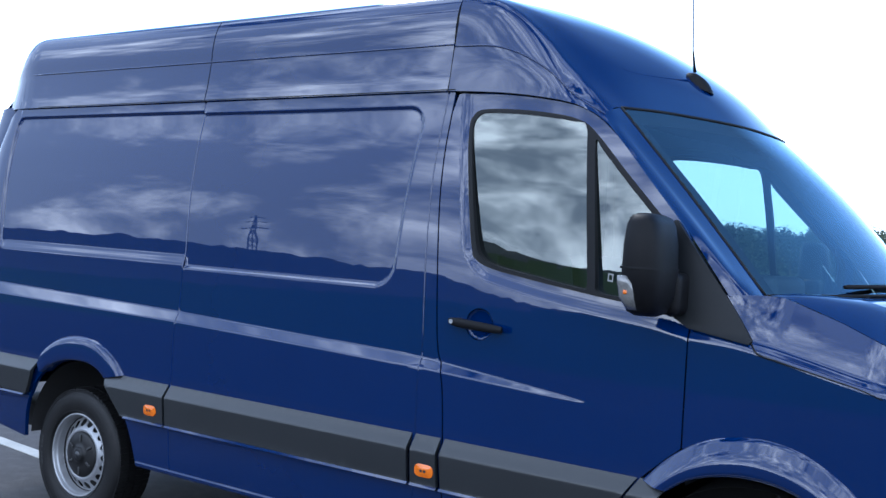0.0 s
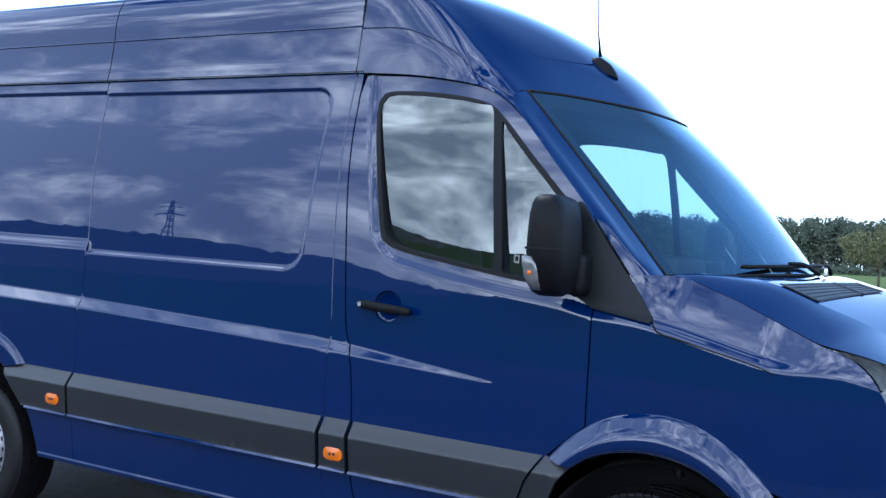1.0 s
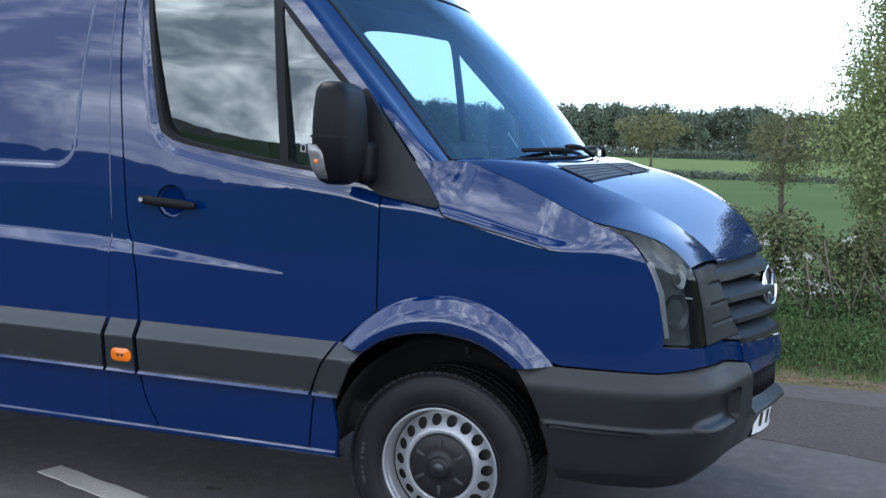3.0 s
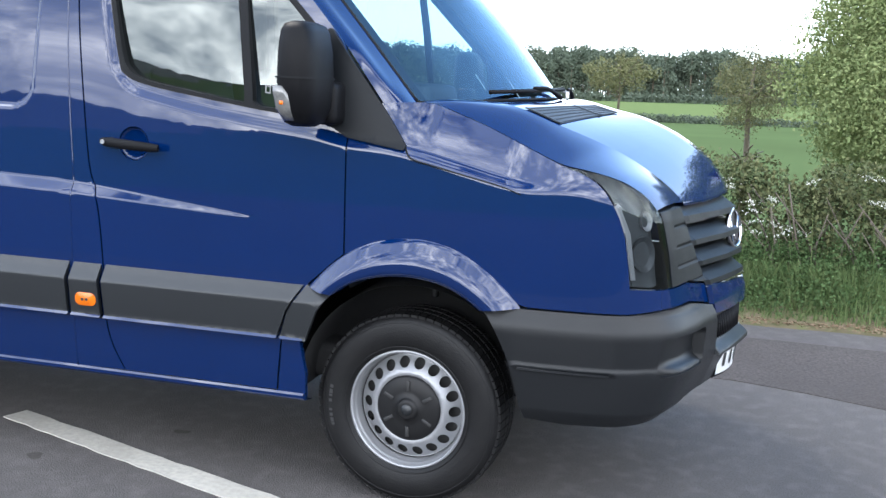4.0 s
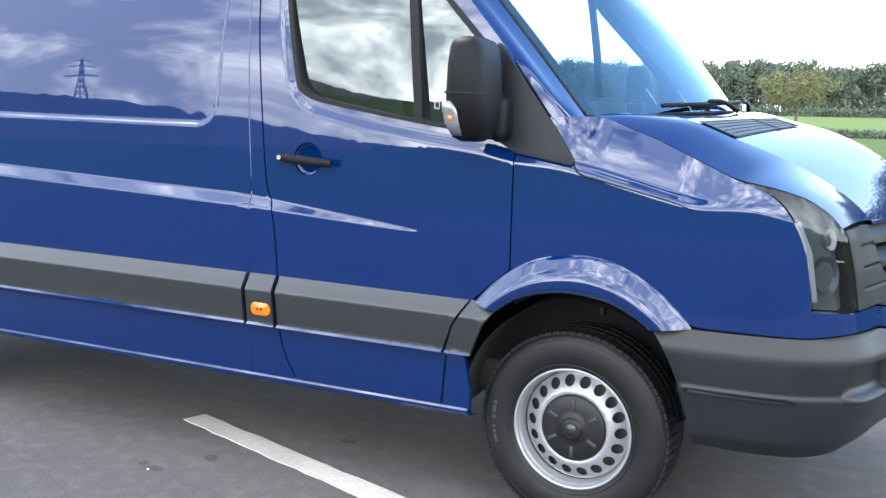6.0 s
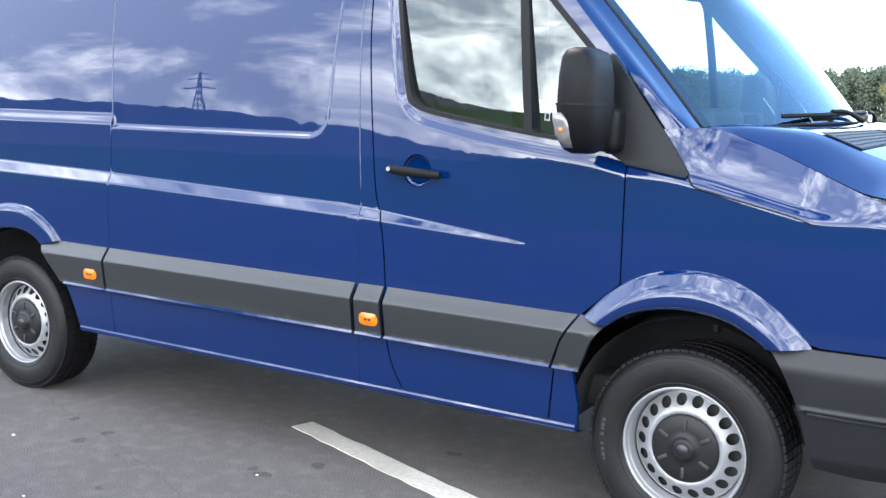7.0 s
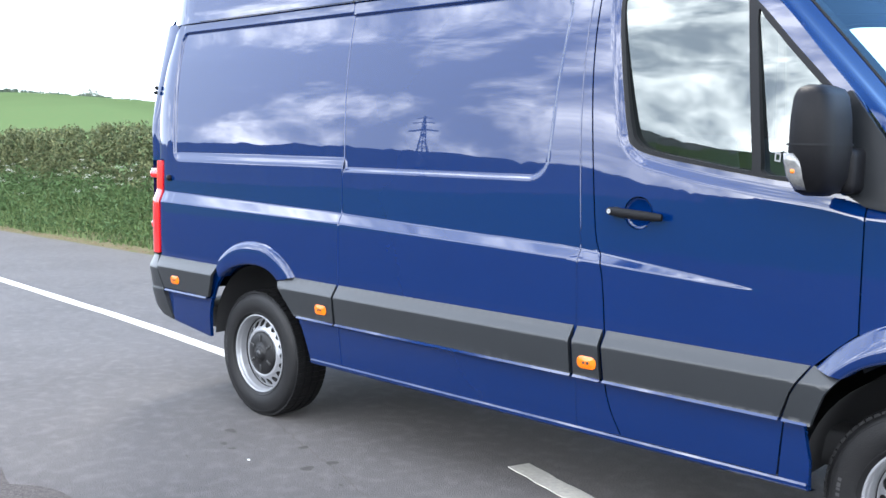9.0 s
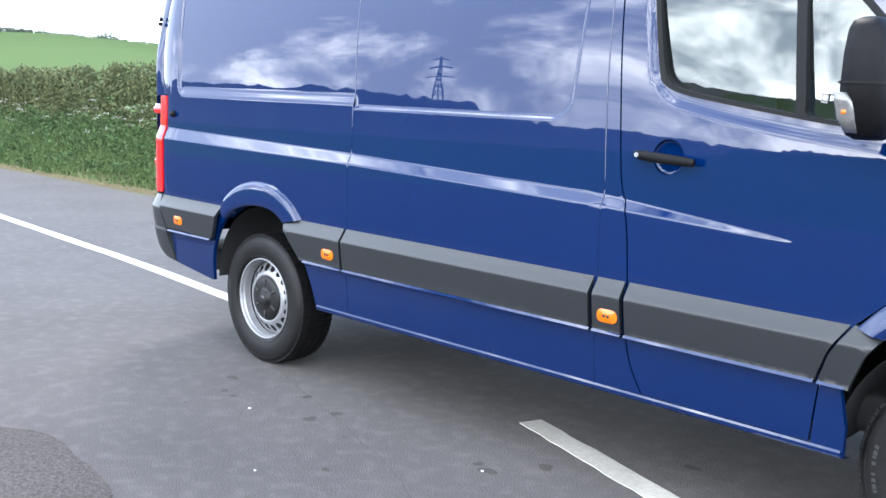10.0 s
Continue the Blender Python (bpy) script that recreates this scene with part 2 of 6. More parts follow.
def spline(points, n, closed=False):
    """Catmull-Rom through points, n samples a span."""
    p = [Vector(q) for q in points]
    k = len(p)
    out = []
    for i in range(k if closed else k - 1):
        if closed:
            a, b, c, d = p[(i - 1) % k], p[i], p[(i + 1) % k], p[(i + 2) % k]
        else:
            b, c = p[i], p[i + 1]
            a = p[i - 1] if i else b + (b - c)
            d = p[i + 2] if i + 2 < k else c + (c - b)
        for j in range(n):
            t = j / n
            out.append(0.5 * (2 * b + (c - a) * t + (2 * a - 5 * b + 4 * c - d) * t * t + (3 * b - a - 3 * c + d) * t ** 3))
    if not closed:
        out.append(p[-1])
    return out


def resample(points, n):
    """n + 1 points at even steps along an open polyline."""
    p = [Vector(q) for q in points]
    d = [0.0]
    for a, b in zip(p, p[1:]):
        d.append(d[-1] + (b - a).length)
    out, k = [], 0
    for i in range(n + 1):
        s = d[-1] * i / n
        while k < len(p) - 2 and d[k + 1] < s:
            k += 1
        f = (s - d[k]) / max(1e-9, d[k + 1] - d[k])
        out.append(p[k].lerp(p[k + 1], min(1, max(0, f))))
    return out


def grid_mesh(rows, closed=False, flip=False):
    """A sheet through rows of points of equal length."""
    n = len(rows[0])
    verts = [v for r in rows for v in r]
    faces = []
    for i in range(len(rows) - 1):
        for j in range(n if closed else n - 1):
            a, b, c, d = i * n + j, i * n + (j + 1) % n, (i + 1) * n + (j + 1) % n, (i + 1) * n + j
            faces.append((a, d, c, b) if flip else (a, b, c, d))
    return mesh(verts, faces)


def loft(curves, nu, nv, flip=False):
    """Smooth sheet through longitudinal curves (lists of 3D points), evened along their length."""
    cs = [resample(spline(c, 12), nu) for c in curves]
    rows = [spline([c[i] for c in cs], nv) for i in range(nu + 1)]
    return grid_mesh(rows, flip=flip)


def box(size, at=(0, 0, 0), bevel=0.0, segs=2, rot=None):
    bm = bmesh.new()
    bmesh.ops.create_cube(bm, size=1)
    bmesh.ops.scale(bm, vec=size, verts=bm.verts)
    if bevel:
        bmesh.ops.bevel(bm, geom=bm.edges[:], offset=bevel, segments=segs, affect="EDGES", profile=0.6)
    if rot is not None:
        bmesh.ops.transform(bm, matrix=rot, verts=bm.verts)
    bmesh.ops.translate(bm, vec=at, verts=bm.verts)
    return bm


def tube(points, radius, sides=8, taper=1.0):
    """A round bar along points."""
    p = [Vector(q) for q in points]
    rows = []
    for i, q in enumerate(p):
        d = (p[min(i + 1, len(p) - 1)] - p[max(i - 1, 0)]).normalized()
        a = d.cross(Vector((0, 0, 1)) if abs(d.z) < 0.9 else Vector((1, 0, 0))).normalized()
        b = d.cross(a)
        r = radius * (1 + (taper - 1) * i / max(1, len(p) - 1))
        rows.append([q + r * (math.cos(k * math.tau / sides) * a + math.sin(k * math.tau / sides) * b) for k in range(sides)])
    me = grid_mesh(rows, closed=True)
    bm = bmesh.new()
    bm.from_mesh(me)
    bm.verts.ensure_lookup_table()
    bm.faces.new([bm.verts[k] for k in range(sides)][::-1])
    bm.faces.new([bm.verts[len(bm.verts) - sides + k] for k in range(sides)])
    return bm


def lathe(profile, axis_at, sides=64):
    """Turn a profile of (radius, along) round the y axis through axis_at."""
    rows = []
    for r, y in profile:
        rows.append([Vector(axis_at) + Vector((r * math.cos(k * math.tau / sides), y, r * math.sin(k * math.tau / sides))) for k in range(sides)])
    return grid_mesh(rows, closed=True)


def inside(poly, pts):
    """Which of pts (n x 2) lie in the polygon."""
    hit = np.zeros(len(pts), bool)
    q = np.array(poly, float)
    x, y = pts[:, 0], pts[:, 1]
    for (x0, y0), (x1, y1) in zip(q, np.roll(q, -1, axis=0)):
        cond = (y0 > y) != (y1 > y)
        xi = (x1 - x0) * (y - y0) / ((y1 - y0) if y1 != y0 else 1e-9) + x0
        hit ^= cond & (x < xi)
    return hit


def dense(poly, step):
    out = []
    for a, b in zip(poly, list(poly[1:]) + [poly[0]]):
        a, b = Vector(a[:2]), Vector(b[:2])
        n = max(1, int((b - a).length / step))
        out += [a.lerp(b, i / n) for i in range(n)]
    return out


def skin_panel(outline, surf, holes=(), du=0.06, dv=0.022, off=None, rim=0.022, points=None):
    """A panel cut out of the skin surf(u, v, offset): an outline with holes in skin coordinates, with folded-in edges and true normals."""
    from mathutils.geometry import delaunay_2d_cdt
    off = off or (lambda u, v: 0.0)
    loops = [dense(outline, 0.014 if points is not None else 0.03)] + [dense(h, 0.025) for h in holes]
    verts, edges = [], []
    for lp in loops:
        k = len(verts)
        verts += lp
        edges += [(k + i, k + (i + 1) % len(lp)) for i in range(len(lp))]
    border = np.array([(v.x, v.y) for v in verts])
    lo, hi = border.min(0), border.max(0)
    gu, gv = np.meshgrid(np.arange(lo[0] + du / 2, hi[0], du), np.arange(lo[1] + dv / 2, hi[1], dv))
    pts = np.stack([gu.ravel(), gv.ravel()], 1)

    if points is not None:
        pts = points(lo, hi)

    def keep(pts):
        k = inside([(v.x, v.y) for v in loops[0]], pts)
        for lp in loops[1:]:
            k &= ~inside([(v.x, v.y) for v in lp], pts)
        return k
    pts = pts[keep(pts)]
    if len(pts):
        near = np.concatenate([((c[:, None, :] - border[None]) ** 2).sum(2).min(1) for c in np.array_split(pts, max(1, len(pts) // 500))])
        pts = pts[near > 0.004 ** 2]
    verts2 = verts + [Vector(q) for q in pts]
    vo, _, fo, _, _, _ = delaunay_2d_cdt(verts2, edges, [], 0, 1e-6)
    cent = np.array([[(vo[a].x + vo[b].x + vo[c].x) / 3, (vo[a].y + vo[b].y + vo[c].y) / 3] for a, b, c in fo])
    ok = keep(cent)
    faces = [f for f, k in zip(fo, ok) if k]

    def normal(u, v):
        e = 0.004
        a = surf(u + e, v, off(u + e, v)) - surf(u - e, v, off(u - e, v))
        b = surf(u, v + e, off(u, v + e)) - surf(u, v - e, off(u, v - e))
        return a.cross(b).normalized()
    co = [surf(p.x, p.y, off(p.x, p.y)) for p in vo]
    no = [normal(p.x, p.y) for p in vo]
    sharp = len(co)
    if faces:
        a, b, c = (co[i] for i in faces[0])
        if (b - a).cross(c - a).dot(no[faces[0][0]]) < 0:
            faces = [f[::-1] for f in faces]
    if rim:
        for lp in loops:
            k = len(co)
            n = len(lp)
            for p in lp:
                o = off(p.x, p.y)
                q = surf(p.x, p.y, o)
                co.append(q)
                co.append(surf(p.x, p.y, o - rim))
                nn = normal(p.x, p.y)
                no += [nn, nn]
            for i in range(n):
                j = (i + 1) % n
                faces.append((k + 2 * i, k + 2 * j, k + 2 * j + 1, k + 2 * i + 1))
    me = mesh(co, faces)
    me.polygons.foreach_set("use_smooth", [len(f) == 3 for f in faces])
    ln = [0.0] * (3 * len(me.loops))
    custom = []
    for poly in me.polygons:
        for li in poly.loop_indices:
            custom.append(no[me.loops[li].vertex_index] if len(poly.vertices) == 3 else poly.normal)
    me.normals_split_custom_set(custom)
    return me


# ---- ground and distance ----
def smooth(e0, e1, x):
    t = min(1.0, max(0.0, (x - e0) / (e1 - e0)))
    return t * t * (3 - 2 * t)


EDGE = lambda x: 2.85 - 0.028 * x          # far edge of the road


def height(x, y):
    d = y - EDGE(x)
    z = 0.0
    if d > 0:
        bank = 0.15 + 0.42 * smooth(-5, -14, x)
        z += bank * smooth(0.1, 1.6, d)
        z -= (bank + 0.5) * smooth(3.0, 9.0, d)
        z += -1.0 * smooth(10, 120, d) + 2.6 * smooth(120, 330, d)
        left = smooth(-20, -130, x) * (1 - smooth(110, 260, y))
        z += left * (9.1 * smooth(2, 40, d) - 0.6 * smooth(38, 75, d))
    if y < -14:
        z += 0.4 * smooth(-14, -40, y) + 9 * smooth(-120, -600, y)
    return z


def ground_sheet():
    xs = sorted({round(v, 2) for v in [*np.arange(-30, 20, 1.0), *np.arange(-180, 180, 10.0), *np.arange(-1500, 1501, 100.0)]})
    ys = sorted({round(v, 2) for v in [*np.arange(-14, 20, 0.5), *np.arange(-60, 200, 6.0), *np.arange(-1500, 1501, 60.0)]})
    rows = [[(x, y, height(x, y) - 0.012) for x in xs] for y in ys]
    return tagged(part("ground", grid_mesh(rows), FIELD, None), "green crop fields rolling away beyond the road", "ground", kind="structure")


ground_sheet()


def sheet(name, outline, material, z, label, category, step=0.5):
    """A flat sheet of the ground, cut along an outline."""
    me = skin_panel(outline, lambda u, v, o: Vector((u, v, z + o)), du=step, dv=step, rim=0.01)
    return tagged(part(name, me, material, None, smooth=False), label, category, kind="structure")


road_edge = [(x, EDGE(x) + 0.09 * noise.noise(Vector((x * 0.9, 0, 0))) + 0.05 * noise.noise(Vector((x * 3.7, 5, 0)))) for x in np.arange(60, -90.1, -0.4)]
sheet("road", [(-90, -4.9), (60, -4.9)] + road_edge, TARMAC, 0.0, "smooth grey tarmac lay-by and road with oil spots", "road", 1.0)
# added out of view: a dark sheet to darken the van's lower reflections
sheet("unseen_dark_ground", [(-90, -13), (60, -13), (60, -4.9), (-90, -4.9)], REFLECT_DARK, 0.0, "added unseen dark ground that deepens the flank's reflections", "road", 2.0)
patch = [(-9, -2.25), (-5.0, -2.42), (-3.9, -2.34), (-3.5, -2.43), (-3.21, -2.29), (-2.9, -2.34), (-2.68, -2.35), (-2.46, -2.45), (-2.1, -2.93), (-1.9, -3.6), (-1.8, -4.6),
         (-1.9, -4.88), (-9, -4.88)]
patch = [(p.x + 0.05 * noise.noise(Vector((p.x * 5, p.y * 5, 1))), p.y + 0.05 * noise.noise(Vector((p.x * 5, p.y * 5, 7)))) for p in dense(patch, 0.08)]
sheet("road_patch", patch, TARMAC_OLD, 0.004, "older rough tarmac patch with a broken edge", "road", 0.5)
far_lane = [(60, 0.2), (3.2, 0.93), (2.6, 1.02), (1.99, 1.0), (1.6, 1.16), (1.24, 1.27), (0.4, 1.34), (-0.4, 1.5), (-1.0, 1.7), (-1.2, 2.0), (-0.6, 2.25), (0.2, 2.3), (1.2, 2.36), (2.2, 2.3), (60, 0.9)]
sheet("road_patch", far_lane, TARMAC_OLD, 0.004, "coarse patched tarmac strip along the verge", "road", 0.5)


def painted_line(points, width, seed):
    rnd = random.Random(seed)
    c = resample(points, 40)
    left, right = [], []
    for i, p in enumerate(c):
        d = (c[min(i + 1, 40)] - c[max(i - 1, 0)]).normalized()
        n = Vector((-d.y, d.x, 0))
        left.append(p + n * (width / 2 + rnd.uniform(-0.006, 0.006)))
        right.append(p - n * (width / 2 + rnd.uniform(-0.006, 0.006)))
    return left + right[::-1]


for pts, w, lab in (([(-30, 2.35, 0), (-18, 1.2, 0), (-10.7, 0.463, 0), (-7.08, 0.155, 0), (-5.3, -0.07, 0), (-4.4, -0.18, 0)], 0.115, "long solid white painted road line"),
                    ([(-1.99, -0.57, 0), (-1.056, -0.9, 0), (-0.37, -1.127, 0), (0.6, -1.45, 0), (1.3, -1.7, 0)], 0.122, "worn white painted road dash")):
    o = painted_line(pts, w, 3)
    sheet("road_marking", [(p.x, p.y) for p in o], LINE, 0.0045, lab, "road marking", 0.1)


# ---- the van: its skin ----
# u runs along the flank (metres ahead of the front axle) and on round the nose and the tail, v is the height
RAKE = 0.0108
NOSE = [(0.30, -0.985), (0.55, -0.982), (0.72, -0.965), (0.82, -0.93), (0.92, -0.855), (0.988, -0.72), (1.052, -0.5), (1.128, -0.25), (1.185, 0.0)]
TAIL = [(-4.45, -0.985), (-4.58, -0.982), (-4.68, -0.962), (-4.75, -0.91), (-4.785, -0.79), (-4.80, -0.4), (-4.805, 0.0)]


def lean(v):
    """How far the tail leans forward at a height."""
    return 0.2 * max(0.0, v - 1.6) ** 1.5


def walked(points, sign):
    """Plan curve by its running length from its first point."""
    c = spline([(x, y, 0) for x, y in points], 16)
    d = [0.0]
    for a, b in zip(c, c[1:]):
        d.append(d[-1] + (b - a).length)
    return [points[0][0] + sign * s for s in d], [p.x for p in c], [p.y for p in c]


NU, NX, NY = walked(NOSE, 1)
TU, TX, TY = walked(TAIL, -1)
TU, TX, TY = TU[::-1], TX[::-1], TY[::-1]
U_NOSE, U_TAIL = NU[-1], TU[0]
ZV = [0.30, 0.36, 0.45, 0.6, 0.8, 1.0, 1.2, 1.35, 1.5, 1.65, 1.8, 2.0, 2.2, 2.43, 2.54, 2.6]
WV = [0.944, 0.955, 0.967, 0.979, 0.985, 0.985, 0.982, 0.978, 0.9715, 0.961, 0.946, 0.915, 0.872, 0.84, 0.81, 0.75]
FINE_Z = [0.28 + 0.01 * i for i in range(236)]
FINE_W = [float(np.interp(z, ZV, WV)) for z in FINE_Z]
for _ in range(30):
    FINE_W = [FINE_W[0]] + [(FINE_W[i - 1] + 2 * FINE_W[i] + FINE_W[i + 1]) / 4 for i in range(1, len(FINE_W) - 1)] + [FINE_W[-1]]
WIN_LINE = [(p.x, p.y) for p in spline([(a, c, 0) for a, c in ((-1.3, 1.487), (-1.16, 1.462), (-1.05, 1.437), (-0.84, 1.395), (-0.6, 1.36), (-0.37, 1.332), (-0.23, 1.305), (-0.04, 1.288), (0.173, 1.24), (0.376, 1.192), (0.50, 1.182), (0.62, 1.178), (0.74, 1.15), (0.9, 1.10))], 10)]


def recess(u, v):
    """How deep the pressed-in fields of the flank lie."""
    def field(u0, u1, v0, v1, r, soft):
        x, y = abs(u - (u0 + u1) / 2) - (u1 - u0) / 2 + r, abs(v - (v0 + v1) / 2) - (v1 - v0) / 2 + r
        d = math.hypot(max(x, 0), max(y, 0)) + min(max(x, y), 0) - r
        return smooth(0, -soft, d)
    if u < -2.86:
        return 0.013 * field(-4.475, -2.60, 1.385, 2.175, 0.07, 0.014 + 0.042 * smooth(1.6, 1.45, v) * smooth(-4.47, -4.4, u))
    right = -1.468 - 0.07 * (2.1 - v) / 0.63
    return 0.013 * field(-3.2, right, 1.372, 2.165, 0.1, 0.015)


def skin(u, v, o=0.0):
    """The place on the near flank's skin, o metres proud of it."""
    w = float(np.interp(v, FINE_Z, FINE_W))
    # swage line along the flank, running out on the door
    k = smooth(-0.5, -1.5, u)
    hi, lo = float(np.interp(u, [-4.6, -2.9, -1.36, -0.5], [1.195, 1.155, 1.10, 1.015])), float(np.interp(u, [-4.6, -2.9, -1.36, -0.5], [1.132, 1.105, 1.058, 1.01]))
    w += 0.007 * min(1.0, max(0.0, (0.589 - v) / 0.011))
    w -= 0.026 * k * min(1.0, max(0.0, (v - lo) / max(0.01, hi - lo))) * (1 - smooth(1.3, 2.0, v) * 0.7)
    # shoulder under the side window and over the wing
    if u > -1.34:
        line = float(np.interp(u, [p[0] for p in WIN_LINE], [p[1] for p in WIN_LINE]))
        dv = v - line
        # the window's surround lies a little deeper, with a rounded corner behind the glass
        r, a, c = 0.11, -1.185 - 0.15 * (v - 1.52) - u + 0.11, -dv + 0.11
        d = math.hypot(max(a, 0.0), max(c, 0.0)) + min(max(a, c), 0.0) - r
        w -= 0.017 * (1 - smooth(0.35, 0.56, u)) * smooth(0.009, -0.035, d) * (1 - 0.5 * smooth(0.2, 0.7, dv))
        if u > -0.25 and dv > 0:
            w -= 0.085 * smooth(-0.25, 0.1, u) * (dv / 0.17) ** (1.12 + 0.4 * smooth(0.45, 0.75, u))
    w -= recess(u, v)
    inn = 0.985 - w - o
    if u > 0.3:
        x, y = float(np.interp(u, NU, NX)), float(np.interp(u, NU, NY))
        a, b = float(np.interp(u + 0.02, NU, NX)) - float(np.interp(u - 0.02, NU, NX)), float(np.interp(u + 0.02, NU, NY)) - float(np.interp(u - 0.02, NU, NY))
        q = math.hypot(a, b) or 1
        f = smooth(0.75, 1.2, u)
        x += -b / q * inn * (1 - f) + f * (float(np.interp(v, [0.33, 0.42, 0.55, 0.76, 0.8, 0.9, 1.0, 1.1, 1.18], [-0.12, -0.04, 0, 0.0, -0.012, -0.03, -0.045, -0.07, -0.1])) + o)
        y += a / q * inn * (1 - f)
    elif u < -4.45:
        x, y = float(np.interp(u, TU, TX)), float(np.interp(u, TU, TY))
        a, b = float(np.interp(u + 0.02, TU, TX)) - float(np.interp(u - 0.02, TU, TX)), float(np.interp(u + 0.02, TU, TY)) - float(np.interp(u - 0.02, TU, TY))
        q = math.hypot(a, b) or 1
        x, y = x - b / q * inn, y + a / q * inn
        x += smooth(-4.40, -4.75, u) * lean(v)
    else:
        x, y = u, -0.985 + inn
    return Vector((x, y, v - RAKE * u if u > -4.8 else v + RAKE * 4.8))


def knots(u):
    """Heights of the flank's feature lines at u: strip ledge, swage line, shoulder."""
    hi, lo = float(np.interp(u, [-4.6, -2.9, -1.36, -0.5], [1.195, 1.155, 1.10, 1.015])), float(np.interp(u, [-4.6, -2.9, -1.36, -0.5], [1.132, 1.105, 1.058, 1.01]))
    line = float(np.interp(u, [p[0] for p in WIN_LINE], [p[1] for p in WIN_LINE]))
    return [0.2, 0.578, 0.589, lo, max(hi, lo + 0.004), line, 2.8]


K0 = [0.2, 0.578, 0.589, 1.05, 1.10, 1.40, 2.8]
ROWS = sorted({round(r, 4) for r in [*np.arange(0.28, 2.26, 0.03), 0.572, 0.576, 0.578, 0.5815, 0.585, 0.589, 0.592, 0.597,
                                     1.035, 1.043, 1.047, 1.05, 1.053, 1.058, 1.067, 1.075, 1.083, 1.092, 1.097, 1.10, 1.103, 1.107, 1.115]})
SHOULDER_ROWS = [1.40 + d for d in (-0.03, -0.02, -0.013, -0.009, -0.006, -0.003, 0.001, 0.008, 0.015, 0.022, 0.028, 0.031, 0.034, 0.038, 0.045)]
FIELD_ROWS = [*np.arange(1.364, 1.452, 0.006), *np.arange(2.12, 2.18, 0.006)]


def flank_points(step, field=False, fine=False):
    """Places for a flank panel's vertices: columns and rows that follow its feature lines."""
    def make(lo, hi):
        cols = list(np.arange(lo[0] + step / 2, hi[0], step))
        if fine:
            cols = [c for c in cols if not -1.34 < c < -1.06] + [c for c in np.arange(-1.335, -1.06, 0.009) if lo[0] < c < hi[0]]
        if field:
            cols = [c for c in cols if not (-1.60 < c < -1.44 or -4.50 < c < -4.42)]
            cols += [c for c in [*np.arange(-1.60, -1.44, 0.007), *np.arange(-4.50, -4.42, 0.007)] if lo[0] < c < hi[0]]
        out = []
        for c in cols:
            kv = knots(c)
            vs = [float(np.interp(r, K0, kv)) for r in ROWS]
            if field:
                vs = [q for q in vs if not (1.36 < q < 1.455 or 2.115 < q < 2.185)] + FIELD_ROWS
            else:
                vs = [q for q, r in zip(vs, ROWS) if not 1.368 < r < 1.448] + [float(np.interp(r, K0, kv)) for r in SHOULDER_ROWS]
            for q in vs:
                sh = 0.0
                if field and c > -1.9:
                    sh = -0.07 * (2.1 - max(1.37, q)) / 0.63 * float(np.interp(c, [-1.9, -1.60, -1.44, -1.37], [0, 1, 1, 0]))
                out.append((c + sh, q))
        return np.array(out)
    return make


def far_skin(u, v, o=0.0):
    p = skin(u, v, o)
    return Vector((p.x, -p.y, p.z))


FAR = 0.15          # the far door and pillar stand this much further forward


def far_door_skin(u, v, o=0.0):
    return far_skin(u, v, o) + Vector((FAR, 0, 0))


SIDES = ((skin, -1), (far_skin, 1))
DOOR_SIDES = ((skin, -1), (far_door_skin, 1))
van = thing("panel_van", "dark blue high-roof panel van with grey rub strips, parked on tarmac", "van", (0, 0, 0.03))


def V(x, y, z):
    """Van coordinates to the raked place."""
    return Vector((x, y, z - RAKE * x))


def pts2(s):
    return [tuple(map(float, p.split(","))) for p in s.split()]


def curve2(points, n=6):
    return [(p.x, p.y) for p in spline([(a, b, 0) for a, b in points], n)]


def loop2(points, n=6):
    return [(p.x, p.y) for p in spline([(a, b, 0) for a, b in points], n, closed=True)]


def mirrored(me):
    m2 = me.copy()
    m2.transform(Matrix.Diagonal((1, -1, 1, 1)))
    m2.flip_normals()
    return m2


def both(name, build, material, parent=None, label="", smooth_it=True):
    """The same part on both flanks; build(surface, side)."""
    return [part(name, build(surf, s), material, parent or van, label, smooth=False) for surf, s in SIDES]


# sealed butt joints between the flank's panels
for us in (((-2.861, 0.36), (-2.861, 0.583), (-2.861, 1.1), (-2.861, 1.36), (-2.861, 2.22)), ((-1.363, 0.36), (-1.357, 0.7), (-1.363, 1.09), (-1.3735, 1.32), (-1.381, 1.53), (-1.381, 1.9), (-1.369, 2.22))):
    line = [q for q in resample([(a, b, 0) for a, b in us], 120)]
    for surf, s in SIDES:
        part("panel_joint", tube([surf(q.x, q.y, -0.0002) for q in line], 0.0031, 8), PAINT, van)

ARCH_R_OUT = curve2(pts2("-3.95,0.785 -3.90,0.85 -3.80,0.912 -3.69,0.945 -3.58,0.955 -3.46,0.943 -3.36,0.903 -3.28,0.85 -3.221,0.79"))
ARCH_R_IN = curve2(pts2("-4.082,0.34 -4.055,0.50 -4.0,0.625 -3.93,0.71 -3.83,0.775 -3.70,0.815 -3.58,0.827 -3.46,0.815 -3.37,0.772 -3.29,0.69 -3.20,0.58 -3.15,0.47 -3.12,0.352"))
ARCH_F_OUT = curve2(pts2("-0.36,0.78 -0.279,0.864 -0.192,0.928 -0.107,0.966 0,0.987 0.105,0.985 0.209,0.955 0.312,0.893 0.395,0.82 0.432,0.777"))
